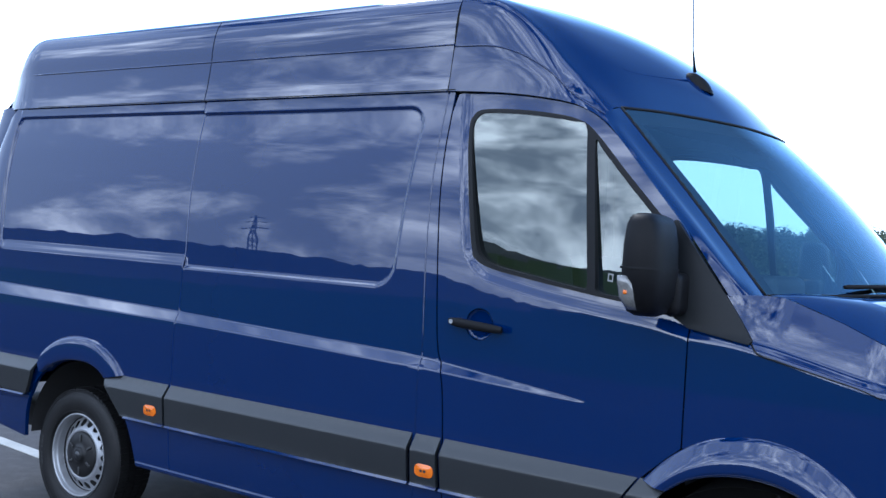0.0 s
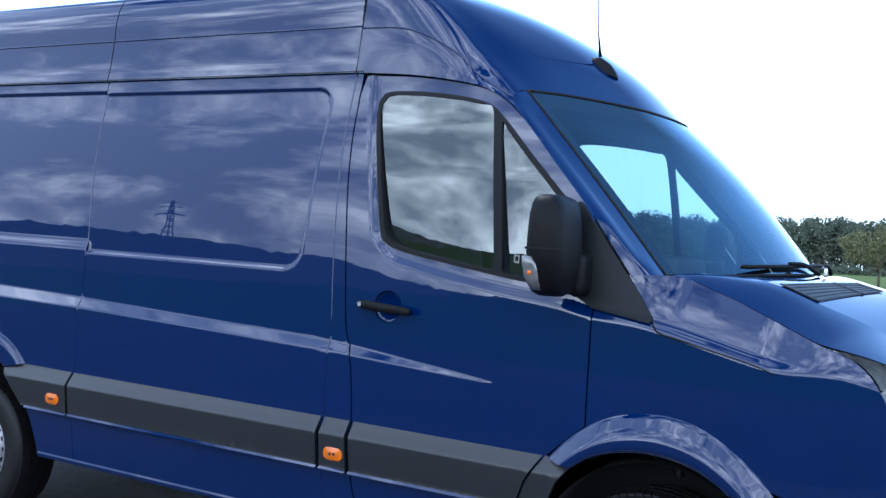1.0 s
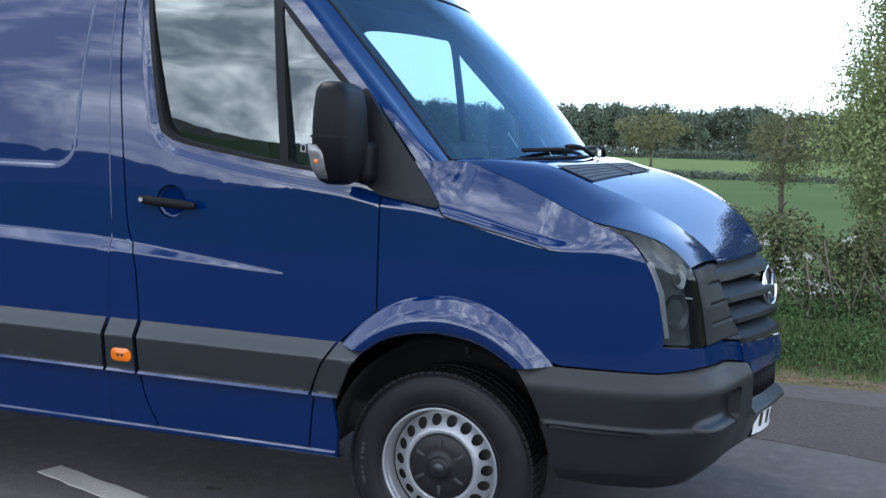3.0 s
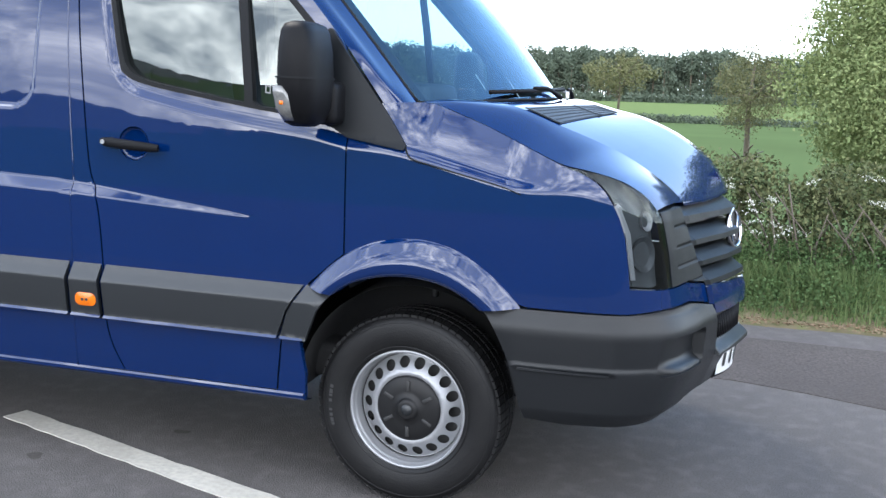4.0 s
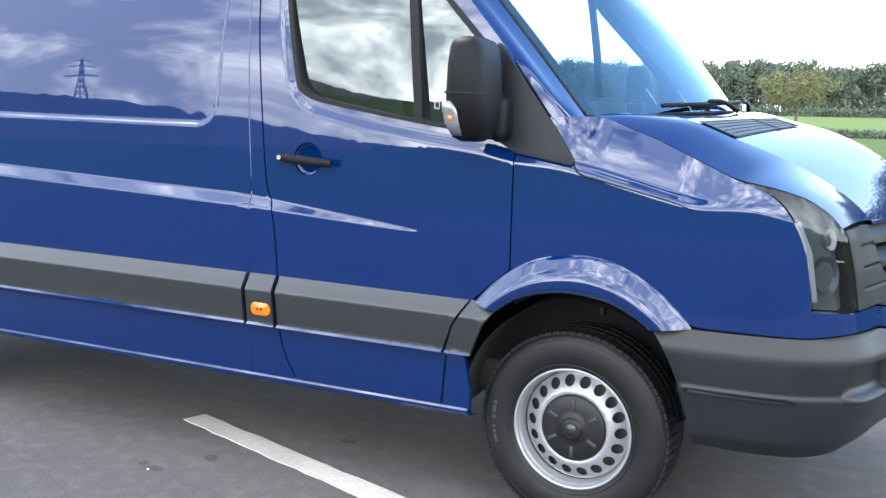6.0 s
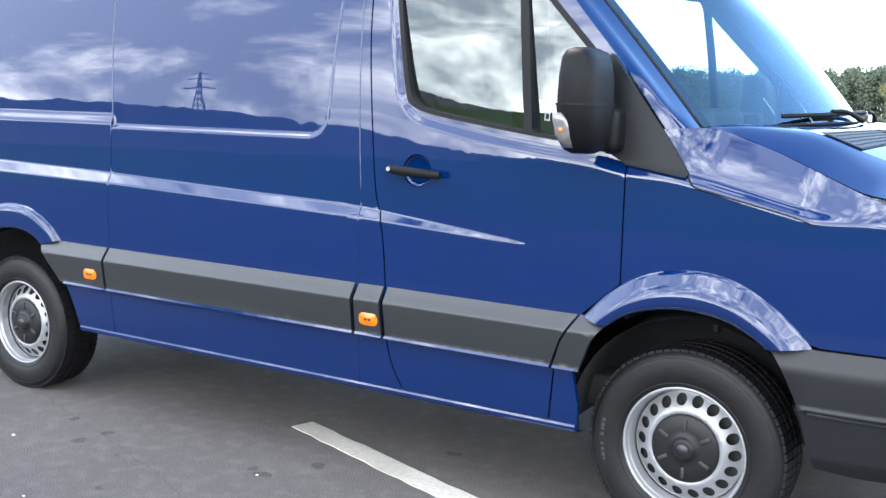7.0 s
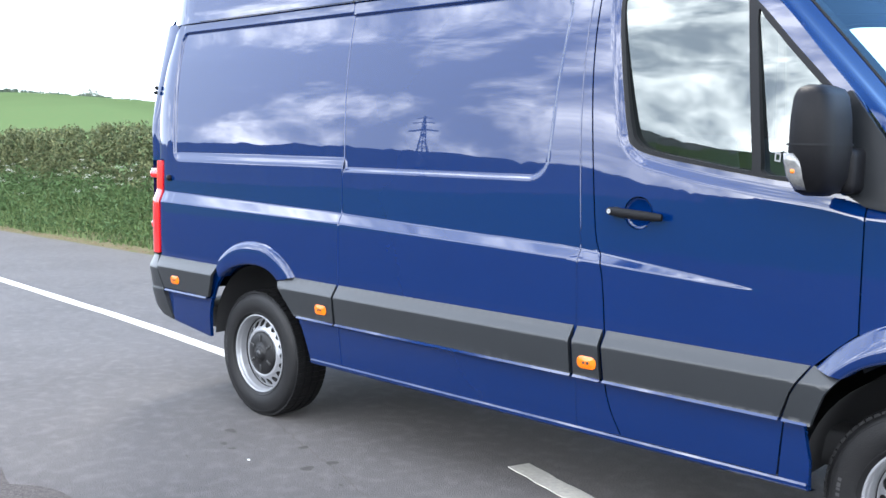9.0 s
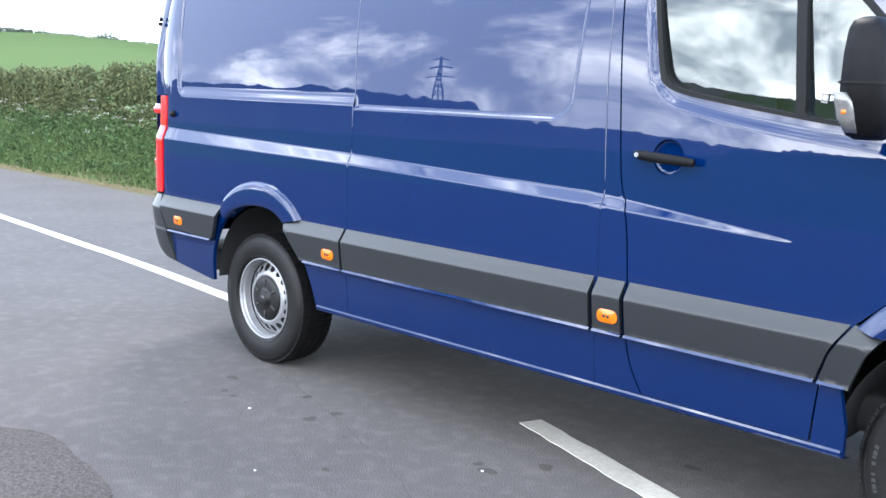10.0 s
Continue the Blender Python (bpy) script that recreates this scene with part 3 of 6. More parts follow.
ARCH_F_IN = curve2(pts2("-0.378,0.34 -0.375,0.44 -0.357,0.576 -0.313,0.691 -0.257,0.764 -0.169,0.821 -0.05,0.853 0.06,0.857 0.171,0.836 0.27,0.783 0.339,0.715 0.404,0.574 0.437,0.45 0.469,0.345"))

rear_out = [(-2.864, 0.362), (-2.864, 2.232)] + curve2([(-4.42, 2.232), (-4.54, 2.215), (-4.66, 2.14), (-4.74, 1.98), (-4.78, 1.75)], 5) + [(-4.78, 1.40), (-4.598, 1.392), (-4.592, 0.80), (-4.52, 0.60), (-4.47, 0.388), (-4.085, 0.338)] + ARCH_R_IN
both("rear_side_panel", lambda f, s: skin_panel(rear_out, f, points=flank_points(0.045, True) if s < 0 else None), PAINT)
mid_out = [(-1.366, 0.362), (-1.360, 0.7), (-1.366, 1.09), (-1.384, 1.53), (-1.384, 1.9), (-1.372, 2.232), (-2.858, 2.232), (-2.858, 0.362)]
both("side_panel", lambda f, s: skin_panel(mid_out, f, points=flank_points(0.045, True) if s < 0 else None), PAINT)
DOOR_REAR = curve2(pts2("-1.144,0.366 -1.191,0.473 -1.213,0.587 -1.219,0.79 -1.233,0.976 -1.253,1.07 -1.289,1.18 -1.32,1.58 -1.334,1.89 -1.332,2.13"), 4)
pillar_out = [(a - 0.007, b) for a, b in DOOR_REAR] + [(-1.335, 2.232), (-1.366, 2.232), (-1.378, 1.9), (-1.378, 1.53), (-1.360, 1.09), (-1.354, 0.7), (-1.360, 0.362)]
far_pillar = [(a + (FAR + 0.01 if i < len(DOOR_REAR) + 1 else 0), b) for i, (a, b) in enumerate(pillar_out)]
both("door_pillar", lambda f, s: skin_panel(pillar_out if s < 0 else far_pillar, f, points=flank_points(0.03) if s < 0 else None), PAINT)
WIN_OUT = loop2(pts2("-1.139,1.521 -1.165,1.58 -1.205,1.82 -1.238,2.055 -1.228,2.114 -1.185,2.140 -1.05,2.138 -0.88,2.12 -0.735,2.088 -0.65,2.03 -0.52,1.893 -0.386,1.754 -0.30,1.66 -0.27,1.58 -0.30,1.42 -0.34,1.392 -0.509,1.406 -0.648,1.424 -0.843,1.452 -1.05,1.486"), 4)
DOOR_TOP = curve2(pts2("-1.318,2.195 -1.29,2.212 -1.064,2.200 -0.803,2.158 -0.676,2.109 -0.56,2.015 -0.418,1.856 -0.262,1.676 -0.23,1.6"), 5)
door_out = DOOR_REAR + DOOR_TOP + [(-0.226, 1.4), (-0.226, 0.912), (-0.285, 0.862), (-0.365, 0.788), (-0.43, 0.69), (-0.468, 0.586), (-0.496, 0.366)]
BOWL = [(-1.09 + 0.067 * math.cos(a), 1.262 + 0.065 * math.sin(a)) for a in np.linspace(0, math.tau, 41)[:-1]]
DOORS = [part("front_door", skin_panel(door_out, f, [WIN_OUT, BOWL], points=flank_points(0.022, fine=True) if s < 0 else None), PAINT, van, smooth=False) for f, s in DOOR_SIDES]
wing_out = [(-0.220, 0.912), (-0.220, 1.40), (-0.226, 1.60), (-0.115, 1.458), (0.0, 1.466), (0.07, 1.462), (0.266, 1.393), (0.407, 1.332), (0.545, 1.276)] + curve2(pts2("0.60,1.262 0.67,1.225 0.72,1.17 0.765,1.08 0.79,0.97 0.803,0.868"), 4) + \
    [(0.97, 0.862), (1.15, 0.866), (1.36, 0.835), (1.36, 0.765), (1.15, 0.80), (0.95, 0.797), (0.805, 0.783), (0.456, 0.783), (0.425, 0.79)] + [p for p in ARCH_F_OUT[::-1] if -0.212 < p[0] < 0.42]
both("front_wing", lambda f, s: skin_panel(wing_out, f, du=0.05, points=flank_points(0.018) if s < 0 else None), PAINT)
both("lower_wing", lambda f, s: skin_panel([(-0.489, 0.352), (-0.463, 0.58), (-0.395, 0.575), (-0.374, 0.44), (-0.380, 0.335)], f), PAINT)


# joint between the wing's upper part and its flank
for surf, s in SIDES:
    line = resample(spline([(a, b, 0) for a, b in pts2("-0.017,1.322 0.001,1.291 0.026,1.268 0.093,1.252 0.216,1.224 0.338,1.197 0.415,1.172")], 8), 50)
    part("wing_joint", tube([surf(q.x, q.y, 0.0012) for q in line], 0.0036, 6, 0.6), SEAL, van)


def arch(out_c, in_c, proud, n=44):
    """Flared wheel arch between two curves, turned in along its lower edge."""
    a, b = resample([(x, y, 0) for x, y in out_c], n), resample([(x, y, 0) for x, y in in_c], n)
    rows = []
    if proud < 1:          # a rounded bead, then a nearly upright face
        prof = [(0, 0.0), (0.03, 0.012), (0.07, 0.023), (0.12, 0.031), (0.18, 0.035), (0.4, 0.039), (0.7, 0.041), (0.92, 0.040), (1.0, 0.036)]
    else:
        prof = [(0, 0.0), (0.04, 0.006), (0.12, 0.012), (0.3, 0.028), (0.48, 0.041), (0.58, 0.047), (0.64, 0.0495), (0.70, 0.0495), (0.85, 0.047), (1.0, 0.043)]

    def build(f):
        rows = [[f(*(a[i].lerp(b[i], t).xy), o * proud) for i in range(n + 1)] for t, o in prof]
        rows.append([f(b[i].x, b[i].y, -0.06) for i in range(n + 1)])
        return grid_mesh(rows)
    return build


rear_in_top = [p for p in ARCH_R_IN if p[1] > 0.715 and p[0] < -3.5] + [p for p in ARCH_R_IN if p[1] > 0.755 and p[0] >= -3.5]
front_in_top = [p for p in ARCH_F_IN if p[1] > 0.76 and p[0] < 0] + [p for p in ARCH_F_IN if p[1] > 0.755 and p[0] >= 0]
for oc, ic, pr in ((ARCH_R_OUT, rear_in_top, 0.6), (ARCH_F_OUT, front_in_top, 1.0)):
    bld = arch(oc, ic, pr)
    for surf, s in SIDES:
        part("wheel_arch_flare", bld(surf), PAINT, van)

# rub strips with a sloping upper face
STRIP = lambda u, v: float(np.interp(v, [0.575, 0.722, 0.729, 0.786, 0.80], [0.033, 0.044, 0.0435, 0.003, 0.0]))


def strip_points(lo, hi):
    return np.array([(u, z) for u in np.arange(lo[0] + 0.02, hi[0], 0.05) for z in (0.592, 0.597, 0.60, 0.606, 0.63, 0.67, 0.70, 0.716, 0.722, 0.7255, 0.729, 0.733, 0.742, 0.755, 0.775, 0.782)])


strips = [pts2("-4.60,0.79 -3.952,0.787 -3.975,0.70 -4.0,0.64 -4.025,0.592 -4.515,0.598"),
          pts2("-3.215,0.789 -2.872,0.787 -2.872,0.592 -3.20,0.588 -3.29,0.69 -3.345,0.758"),
          pts2("-2.855,0.787 -1.372,0.787 -1.372,0.590 -2.855,0.592"),
          pts2("-1.352,0.787 -1.229,0.787 -1.224,0.590 -1.352,0.590"),
          pts2("-1.209,0.787 -0.378,0.784 -0.435,0.69 -0.474,0.588 -1.203,0.590"),
          pts2("-0.366,0.786 -0.262,0.768 -0.315,0.698 -0.355,0.60 -0.36,0.580 -0.462,0.584 -0.43,0.68")]
for o in strips:
    both("rub_strip", lambda f, s: skin_panel(o, f, du=0.06, dv=0.02, off=STRIP, rim=0.02, points=strip_points), TRIM, None, "dark grey plastic rub strip")
# thin bright lower edge under the strips and along the sill
for surf, s in SIDES:
    part("sill", grid_mesh([[surf(u, z, o) for u in np.linspace(-3.115, -0.385, 60)] for z, o in ((0.363, -0.004), (0.362, 0.0015), (0.354, 0.0062), (0.353, 0.0062), (0.343, 0.006), (0.336, 0.003), (0.326, -0.03), (0.318, -0.08))]), PAINT, van, smooth=False)


LEDGE = ((0.5905, 0.028), (0.590, 0.0348), (0.5815, 0.0398), (0.5805, 0.0392), (0.577, 0.020), (0.576, 0.004))
for u0, u1 in ((-4.50, -4.04), (-3.17, -2.868), (-2.855, -1.366), (-1.352, -1.221), (-1.207, -0.474), (-0.46, -0.37)):
    for surf, s in SIDES:
        part("strip_ledge", grid_mesh([[surf(u, z, o) for u in np.linspace(u0, u1, 24)] for z, o in LEDGE]), PAINT, van, smooth=False)


def capsule(w, h, n=10):
    r = h / 2
    return [(w / 2 - r + r * math.cos(a), r * math.sin(a)) for a in np.linspace(-math.pi / 2, math.pi / 2, n)] + \
           [(-w / 2 + r + r * math.cos(a), r * math.sin(a)) for a in np.linspace(math.pi / 2, 3 * math.pi / 2, n)]


def rounded(w, h, r, n=5):
    out = []
    for cx, cy, a0 in ((w / 2 - r, h / 2 - r, 0), (-w / 2 + r, h / 2 - r, 90), (-w / 2 + r, -h / 2 + r, 180), (w / 2 - r, -h / 2 + r, 270)):
        out += [(cx + r * math.cos(radians(a0 + 90 * i / n)), cy + r * math.sin(radians(a0 + 90 * i / n))) for i in range(n + 1)]
    return out


for u0, v0 in ((-4.372, 0.658), (-2.963, 0.65), (-1.281, 0.65)):
    for surf, s in SIDES:
        o = [(u0 + a, v0 + b) for a, b in rounded(0.092, 0.052, 0.023)]
        lamp = part("side_marker_lamp", skin_panel(o, surf, du=0.02, dv=0.01, off=lambda u, v: 0.0405 + 0.007 * (1 - ((u - u0) / 0.047) ** 2) * (1 - ((v - v0) / 0.027) ** 2), rim=0.03), AMBER, van, "amber side marker lamp")
        for k in (-1, 1):
            part("bulb_mark", skin_panel([(u0 + 0.009 * k + a, v0 + b) for a, b in capsule(0.014, 0.012, 4)], surf, du=0.02, dv=0.02, off=lambda u, v: 0.0482, rim=0.01), TRIM, lamp, smooth=False)

# ---- door furniture and glass ----
MARK = mat("grey_marking", (0.2, 0.2, 0.2), 0.6)
TYRE_MARK = mat("tyre_marking", (0.022, 0.022, 0.022), 0.6)
G1 = loop2(pts2("-1.118,1.538 -1.147,1.60 -1.187,1.83 -1.220,2.05 -1.211,2.10 -1.172,2.124 -1.05,2.121 -0.88,2.103 -0.76,2.083 -0.704,2.066 -0.682,1.95 -0.64,1.55 -0.632,1.450 -0.66,1.440 -0.843,1.468 -1.045,1.502"), 4)
G2 = loop2(pts2("-0.652,2.0 -0.62,1.97 -0.52,1.862 -0.40,1.736 -0.33,1.66 -0.31,1.6 -0.32,1.44 -0.36,1.41 -0.50,1.421 -0.588,1.434 -0.60,1.50 -0.63,1.80"), 4)
PANE = lambda u, v: -0.033 + 0.034 * min(1.0, max(0.0, (v - 1.42) / 0.7))          # the glass stands a little steeper than the door
for (surf, s), door in zip(DOOR_SIDES, DOORS):
    part("window_seal", skin_panel(WIN_OUT, surf, [G1, G2], du=0.03, off=lambda u, v: 0.004, rim=0.03), SEAL, door, "dark rubber window frame")
    part("window_pane", skin_panel(G1, surf, off=PANE, rim=0.0), GLASS_SIDE, door, "tinted side window glass").visible_shadow = False
    part("quarter_pane", skin_panel(G2, surf, off=PANE, rim=0.0), GLASS_SIDE, door).visible_shadow = False
    if s < 0:
        sq = [(-0.552, 1.475), (-0.53, 1.472), (-0.529, 1.502), (-0.551, 1.505)]
        hole = [(-0.547, 1.48), (-0.534, 1.478), (-0.533, 1.497), (-0.546, 1.5)]
        part("glass_mark", skin_panel(sq, surf, [hole], du=0.02, dv=0.02, off=lambda u, v: -0.003, rim=0.0), MARK, door, smooth=False)
    # handle with its round bowl
    hz, hx = 1.262, -1.09
    bowl = [(hx + 0.066 * math.cos(a), hz + 0.064 * math.sin(a)) for a in np.linspace(0, math.tau, 40)[:-1]]
    part("handle_bowl", skin_panel(bowl, surf, du=0.012, dv=0.012, off=lambda u, v: -0.001 - 0.026 * (1 - min(1, ((u - hx) ** 2 + (v - hz) ** 2) / 0.066 ** 2)) ** 0.3, rim=0.0), PAINT, door)
    rows = []
    for i in range(21):
        t = i / 20
        u = hx - 0.128 + 0.256 * t
        r = 0.019 * (0.62 + 0.38 * math.sin(math.pi * min(1, max(0, t * 0.98 + 0.01))) ** 0.5) * (1.0 if t > 0.02 else 0.7)
        c = 0.034 + 0.012 * math.sin(math.pi * t)
        rows.append([surf(u, hz + 0.004 - 0.014 * t + r * math.sin(a), c + 0.55 * r * math.cos(a)) for a in np.linspace(0, math.tau, 14)[:-1]])
    handle = part("door_handle", grid_mesh(rows, closed=True), BLACK, door, "black plastic pull handle")
    part("handle_foot", skin_panel([(hx - 0.10 + a, hz + 0.003 + b) for a, b in capsule(0.045, 0.03, 6)], surf, du=0.02, dv=0.02, off=lambda u, v: 0.02, rim=0.02), BLACK, handle)
    part("lock_barrel", skin_panel([(hx - 0.108 + 0.009 * math.cos(a), hz + 0.003 + 0.009 * math.sin(a)) for a in np.linspace(0, math.tau, 13)[:-1]], surf, du=0.02, dv=0.02, off=lambda u, v: 0.050, rim=0.02), STEEL, handle)

# mirror: plastic sail, arm, housing with its indicator
SAIL = curve2(pts2("-0.318,1.70 -0.296,1.712 -0.27,1.68"), 4) + [(-0.005, 1.312), (-0.012, 1.298), (-0.03, 1.300), (-0.225, 1.332), (-0.30, 1.375)]
for surf, s in DOOR_SIDES:
    sail = part("mirror_sail", skin_panel(SAIL, surf, off=lambda u, v: 0.012, rim=0.03), GRILLE, van, "grey plastic mirror mounting panel")

    def sect(z, x0, x1, ya, yb, n=28, e=3.2):
        """A rounded box section of the housing at one height."""
        out = []
        for k in range(n):
            a = k * math.tau / n
            c, q = math.cos(a), math.sin(a)
            out.append(V((x0 + x1) / 2 + (x1 - x0) / 2 * math.copysign(abs(c) ** (2 / e), c), s * ((ya + yb) / 2 + (yb - ya) / 2 * math.copysign(abs(q) ** (2 / e), q)), z))
        return out
    house = [sect(1.37, -0.36, -0.29, 1.08, 1.16), sect(1.384, -0.376, -0.265, 1.04, 1.21), sect(1.43, -0.382, -0.245, 1.02, 1.252), sect(1.52, -0.385, -0.237, 1.01, 1.268), sect(1.62, -0.382, -0.242, 1.01, 1.264),
             sect(1.685, -0.377, -0.254, 1.015, 1.25), sect(1.709, -0.369, -0.268, 1.025, 1.23), sect(1.72, -0.352, -0.295, 1.05, 1.19)]
    cap_a, cap_b = [sum(house[0], Vector()) / 28] * 28, [sum(house[-1], Vector()) / 28] * 28
    m = part("mirror_housing", grid_mesh([cap_a] + house + [cap_b], closed=True, flip=s > 0), BLACK, van, "black plastic door mirror housing")
    lens = [sect(1.39, -0.366, -0.31, 1.15, 1.218), sect(1.43, -0.378, -0.305, 1.16, 1.257), sect(1.48, -0.382, -0.32, 1.18, 1.272), sect(1.505, -0.380, -0.34, 1.20, 1.273)]
    part("indicator", grid_mesh([[sum(lens[0], Vector()) / 28] * 28] + lens + [[sum(lens[-1], Vector()) / 28] * 28], closed=True, flip=s > 0), LAMP_CLEAR, m, "clear indicator lens")
    part("indicator_bulb", box((0.014, 0.008, 0.014), V(-0.345, s * 1.264, 1.45), 0.004), AMBER, m)
    part("housing_joint", grid_mesh([sect(1.53, -0.390, -0.233, 1.009, 1.274), sect(1.537, -0.390, -0.233, 1.009, 1.274)], closed=True), SEAL, m)
    part("mirror_glass", box((0.004, 0.15, 0.2), V(-0.372, s * 1.135, 1.56), 0.0015), CHROME, m, "mirror glass")
    part("mirror_arm", box((0.09, 0.15, 0.15), V(-0.28, s * 0.985, 1.45), 0.03, 3), BLACK, m)

# ---- roof, cab and bonnet ----
def across(half):
    """Curves of the near half from flank to middle, carried on to the far flank."""
    return half + [[(x, -y, z) for x, y, z in c] for c in half[-2::-1]]


sect_roof = [(-0.874, 2.225), (-0.858, 2.30), (-0.842, 2.42), (-0.834, 2.52), (-0.808, 2.61), (-0.755, 2.664), (-0.6, 2.692), (-0.3, 2.71), (0.0, 2.714)]


def roof_rows(x0, x1, n):
    rows = []
    for i in range(n + 1):
        x = x0 + (x1 - x0) * i / n
        t = max(0.0, (-4.38 - x) / 0.24) ** 2.2
        full = [(y * (1 - 0.055 * t), z - 0.11 * t * smooth(2.25, 2.6, z)) for y, z in sect_roof]
        full += [(-y, z) for y, z in full[-2::-1]]
        rows.append(spline([V(x, y, z) for y, z in full], 5))
    return rows


for x0, x1, n in ((-4.62, -2.864, 32), (-2.858, -1.372, 6)):
    part("roof_panel", grid_mesh(roof_rows(x0, x1, n)), PAINT, van)
for x0 in (-2.861, -1.369):
    part("roof_joint", grid_mesh([[p * 1.0 - Vector((0, p.y * 0.006, 0.006)) for p in r] for r in roof_rows(x0 - 0.004, x0 + 0.004, 1)]), SEAL, van)
for s in (-1, 1):
    # drip moulding and roof groove
    part("drip_moulding", tube([V(x, s * (0.872 - (0.05 * smooth(-4.3, -4.55, x))), 2.229) for x in np.linspace(-4.48, -1.33, 30)], 0.0028, 6), SEAL, van)
    part("roof_groove", tube([V(x, s * (0.843 - (0.05 * smooth(-4.35, -4.6, x))), 2.428) for x in np.linspace(-4.38, -1.37, 30)], 0.0035, 6), PAINT, van)

cab = [[V(*p) for p in c] for c in (
    [(-1.366, -0.874, 2.225), (-1.064, -0.875, 2.205), (-0.803, -0.884, 2.163), (-0.676, -0.891, 2.113), (-0.60, -0.897, 2.06)],
    [(-1.366, -0.842, 2.42), (-1.172, -0.842, 2.41), (-1.032, -0.846, 2.367), (-0.894, -0.852, 2.29), (-0.783, -0.858, 2.196), (-0.635, -0.872, 2.11)],
    [(-1.366, -0.808, 2.61), (-1.2, -0.80, 2.586), (-1.06, -0.795, 2.51), (-0.93, -0.80, 2.402), (-0.78, -0.81, 2.258), (-0.625, -0.84, 2.132)],
    [(-1.366, -0.755, 2.664), (-1.24, -0.745, 2.642), (-1.10, -0.735, 2.58), (-0.93, -0.737, 2.45), (-0.76, -0.75, 2.288), (-0.608, -0.79, 2.147)],
    [(-1.366, -0.6, 2.692), (-1.2, -0.6, 2.654), (-1.0, -0.6, 2.568), (-0.82, -0.6, 2.448), (-0.64, -0.6, 2.303), (-0.485, -0.59, 2.15)],
    [(-1.366, -0.3, 2.71), (-1.15, -0.3, 2.678), (-0.9, -0.3, 2.582), (-0.68, -0.3, 2.46), (-0.47, -0.3, 2.305), (-0.295, -0.3, 2.137)],
    [(-1.366, 0.0, 2.714), (-1.12, 0.0, 2.682), (-0.88, 0.0, 2.597), (-0.64, 0.0, 2.47), (-0.42, 0.0, 2.315), (-0.225, 0.0, 2.125)])]
part("cab_roof", loft([[(p[0] + FAR * min(1.0, max(0.0, p[1] / 0.8)) ** 2 * smooth(-1.3, -0.7, p[0]), p[1], p[2]) for p in c] for c in across([[tuple(p) for p in c] for c in cab])], 22, 5), PAINT, van)
TOP = [(-0.608, -0.79, 2.147), (-0.485, -0.6, 2.15), (-0.30, -0.3, 2.137), (-0.222, 0.0, 2.123)]
BASE = [(-0.012, -0.81, 1.464), (0.145, -0.6, 1.475), (0.31, -0.3, 1.49), (0.37, 0.0, 1.495)]
scr = []
for (tx, ty, tz), (bx, by, bz), q in zip(TOP, BASE, (0.004, 0.014, 0.02, 0.02)):
    scr.append([(tx + (bx - tx) * t + q * math.sin(math.pi * t), ty + (by - ty) * t, tz + (bz - tz) * t + q * math.sin(math.pi * t)) for t in (0, 0.25, 0.5, 0.75, 1)])
for s in (-1, 1):
    part("roof_groove", tube(resample(spline([Vector((p[0], s * abs(p[1]) * 1.002, p[2])) for p in cab[1]], 8), 24), 0.0035, 6), PAINT, van)
    ap = [[(-0.60, -0.897, 2.06), (-0.56, -0.899, 2.015), (-0.418, -0.915, 1.856), (-0.262, -0.93, 1.676), (-0.16, -0.935, 1.54), (-0.10, -0.93, 1.455)],
          [(-0.635, -0.872, 2.11), (-0.545, -0.877, 2.02), (-0.40, -0.885, 1.862), (-0.235, -0.895, 1.68), (-0.12, -0.9, 1.54), (-0.06, -0.895, 1.458)],
          [(-0.625, -0.84, 2.132), (-0.525, -0.842, 2.015), (-0.37, -0.848, 1.845), (-0.205, -0.857, 1.66), (-0.10, -0.86, 1.54), (-0.03, -0.86, 1.462)],
          scr[0]]
    part("windscreen_pillar", loft([[V(x + (FAR if s > 0 else 0), -s * y, z) for x, y, z in c] for c in ap], 24, 5, flip=s > 0), PAINT, van)
lining = [[V(x + FAR, -y - 0.012, z) for x, y, z in ap[0]], [V(x + FAR - 0.02, -y - 0.05, z - 0.01) for x, y, z in ap[1]], [V(x + FAR - 0.01, -y - 0.035, z - 0.02) for x, y, z in scr[0]], [V(x + FAR + 0.05, -y - 0.06, z - 0.01) for x, y, z in scr[0]]]
part("pillar_lining", loft([[tuple(p) for p in c] for c in lining], 20, 3), CABIN, van, "grey pillar lining")
scr = [[(x + FAR * max(0.0, y / 0.8) ** 2, y, z) for x, y, z in c] for c in across([[tuple(V(*p)) for p in c] for c in scr])]
screen = part("windscreen", loft(scr, 16, 6), GLASS_SCREEN, van, "raked windscreen glass")
screen.visible_shadow = False
edge = [Vector(p) for p in resample(spline(scr[0], 8), 20)]
top_edge = spline([c[0] for c in scr], 8)
low_edge = spline([c[-1] for c in scr], 8)
for nm, e in (("screen_seal", edge), ("screen_seal", [Vector(p) for p in resample(spline(scr[-1], 8), 20)]), ("screen_seal", top_edge), ("screen_seal", low_edge)):
    part(nm, tube(e, 0.006, 6), SEAL, screen)
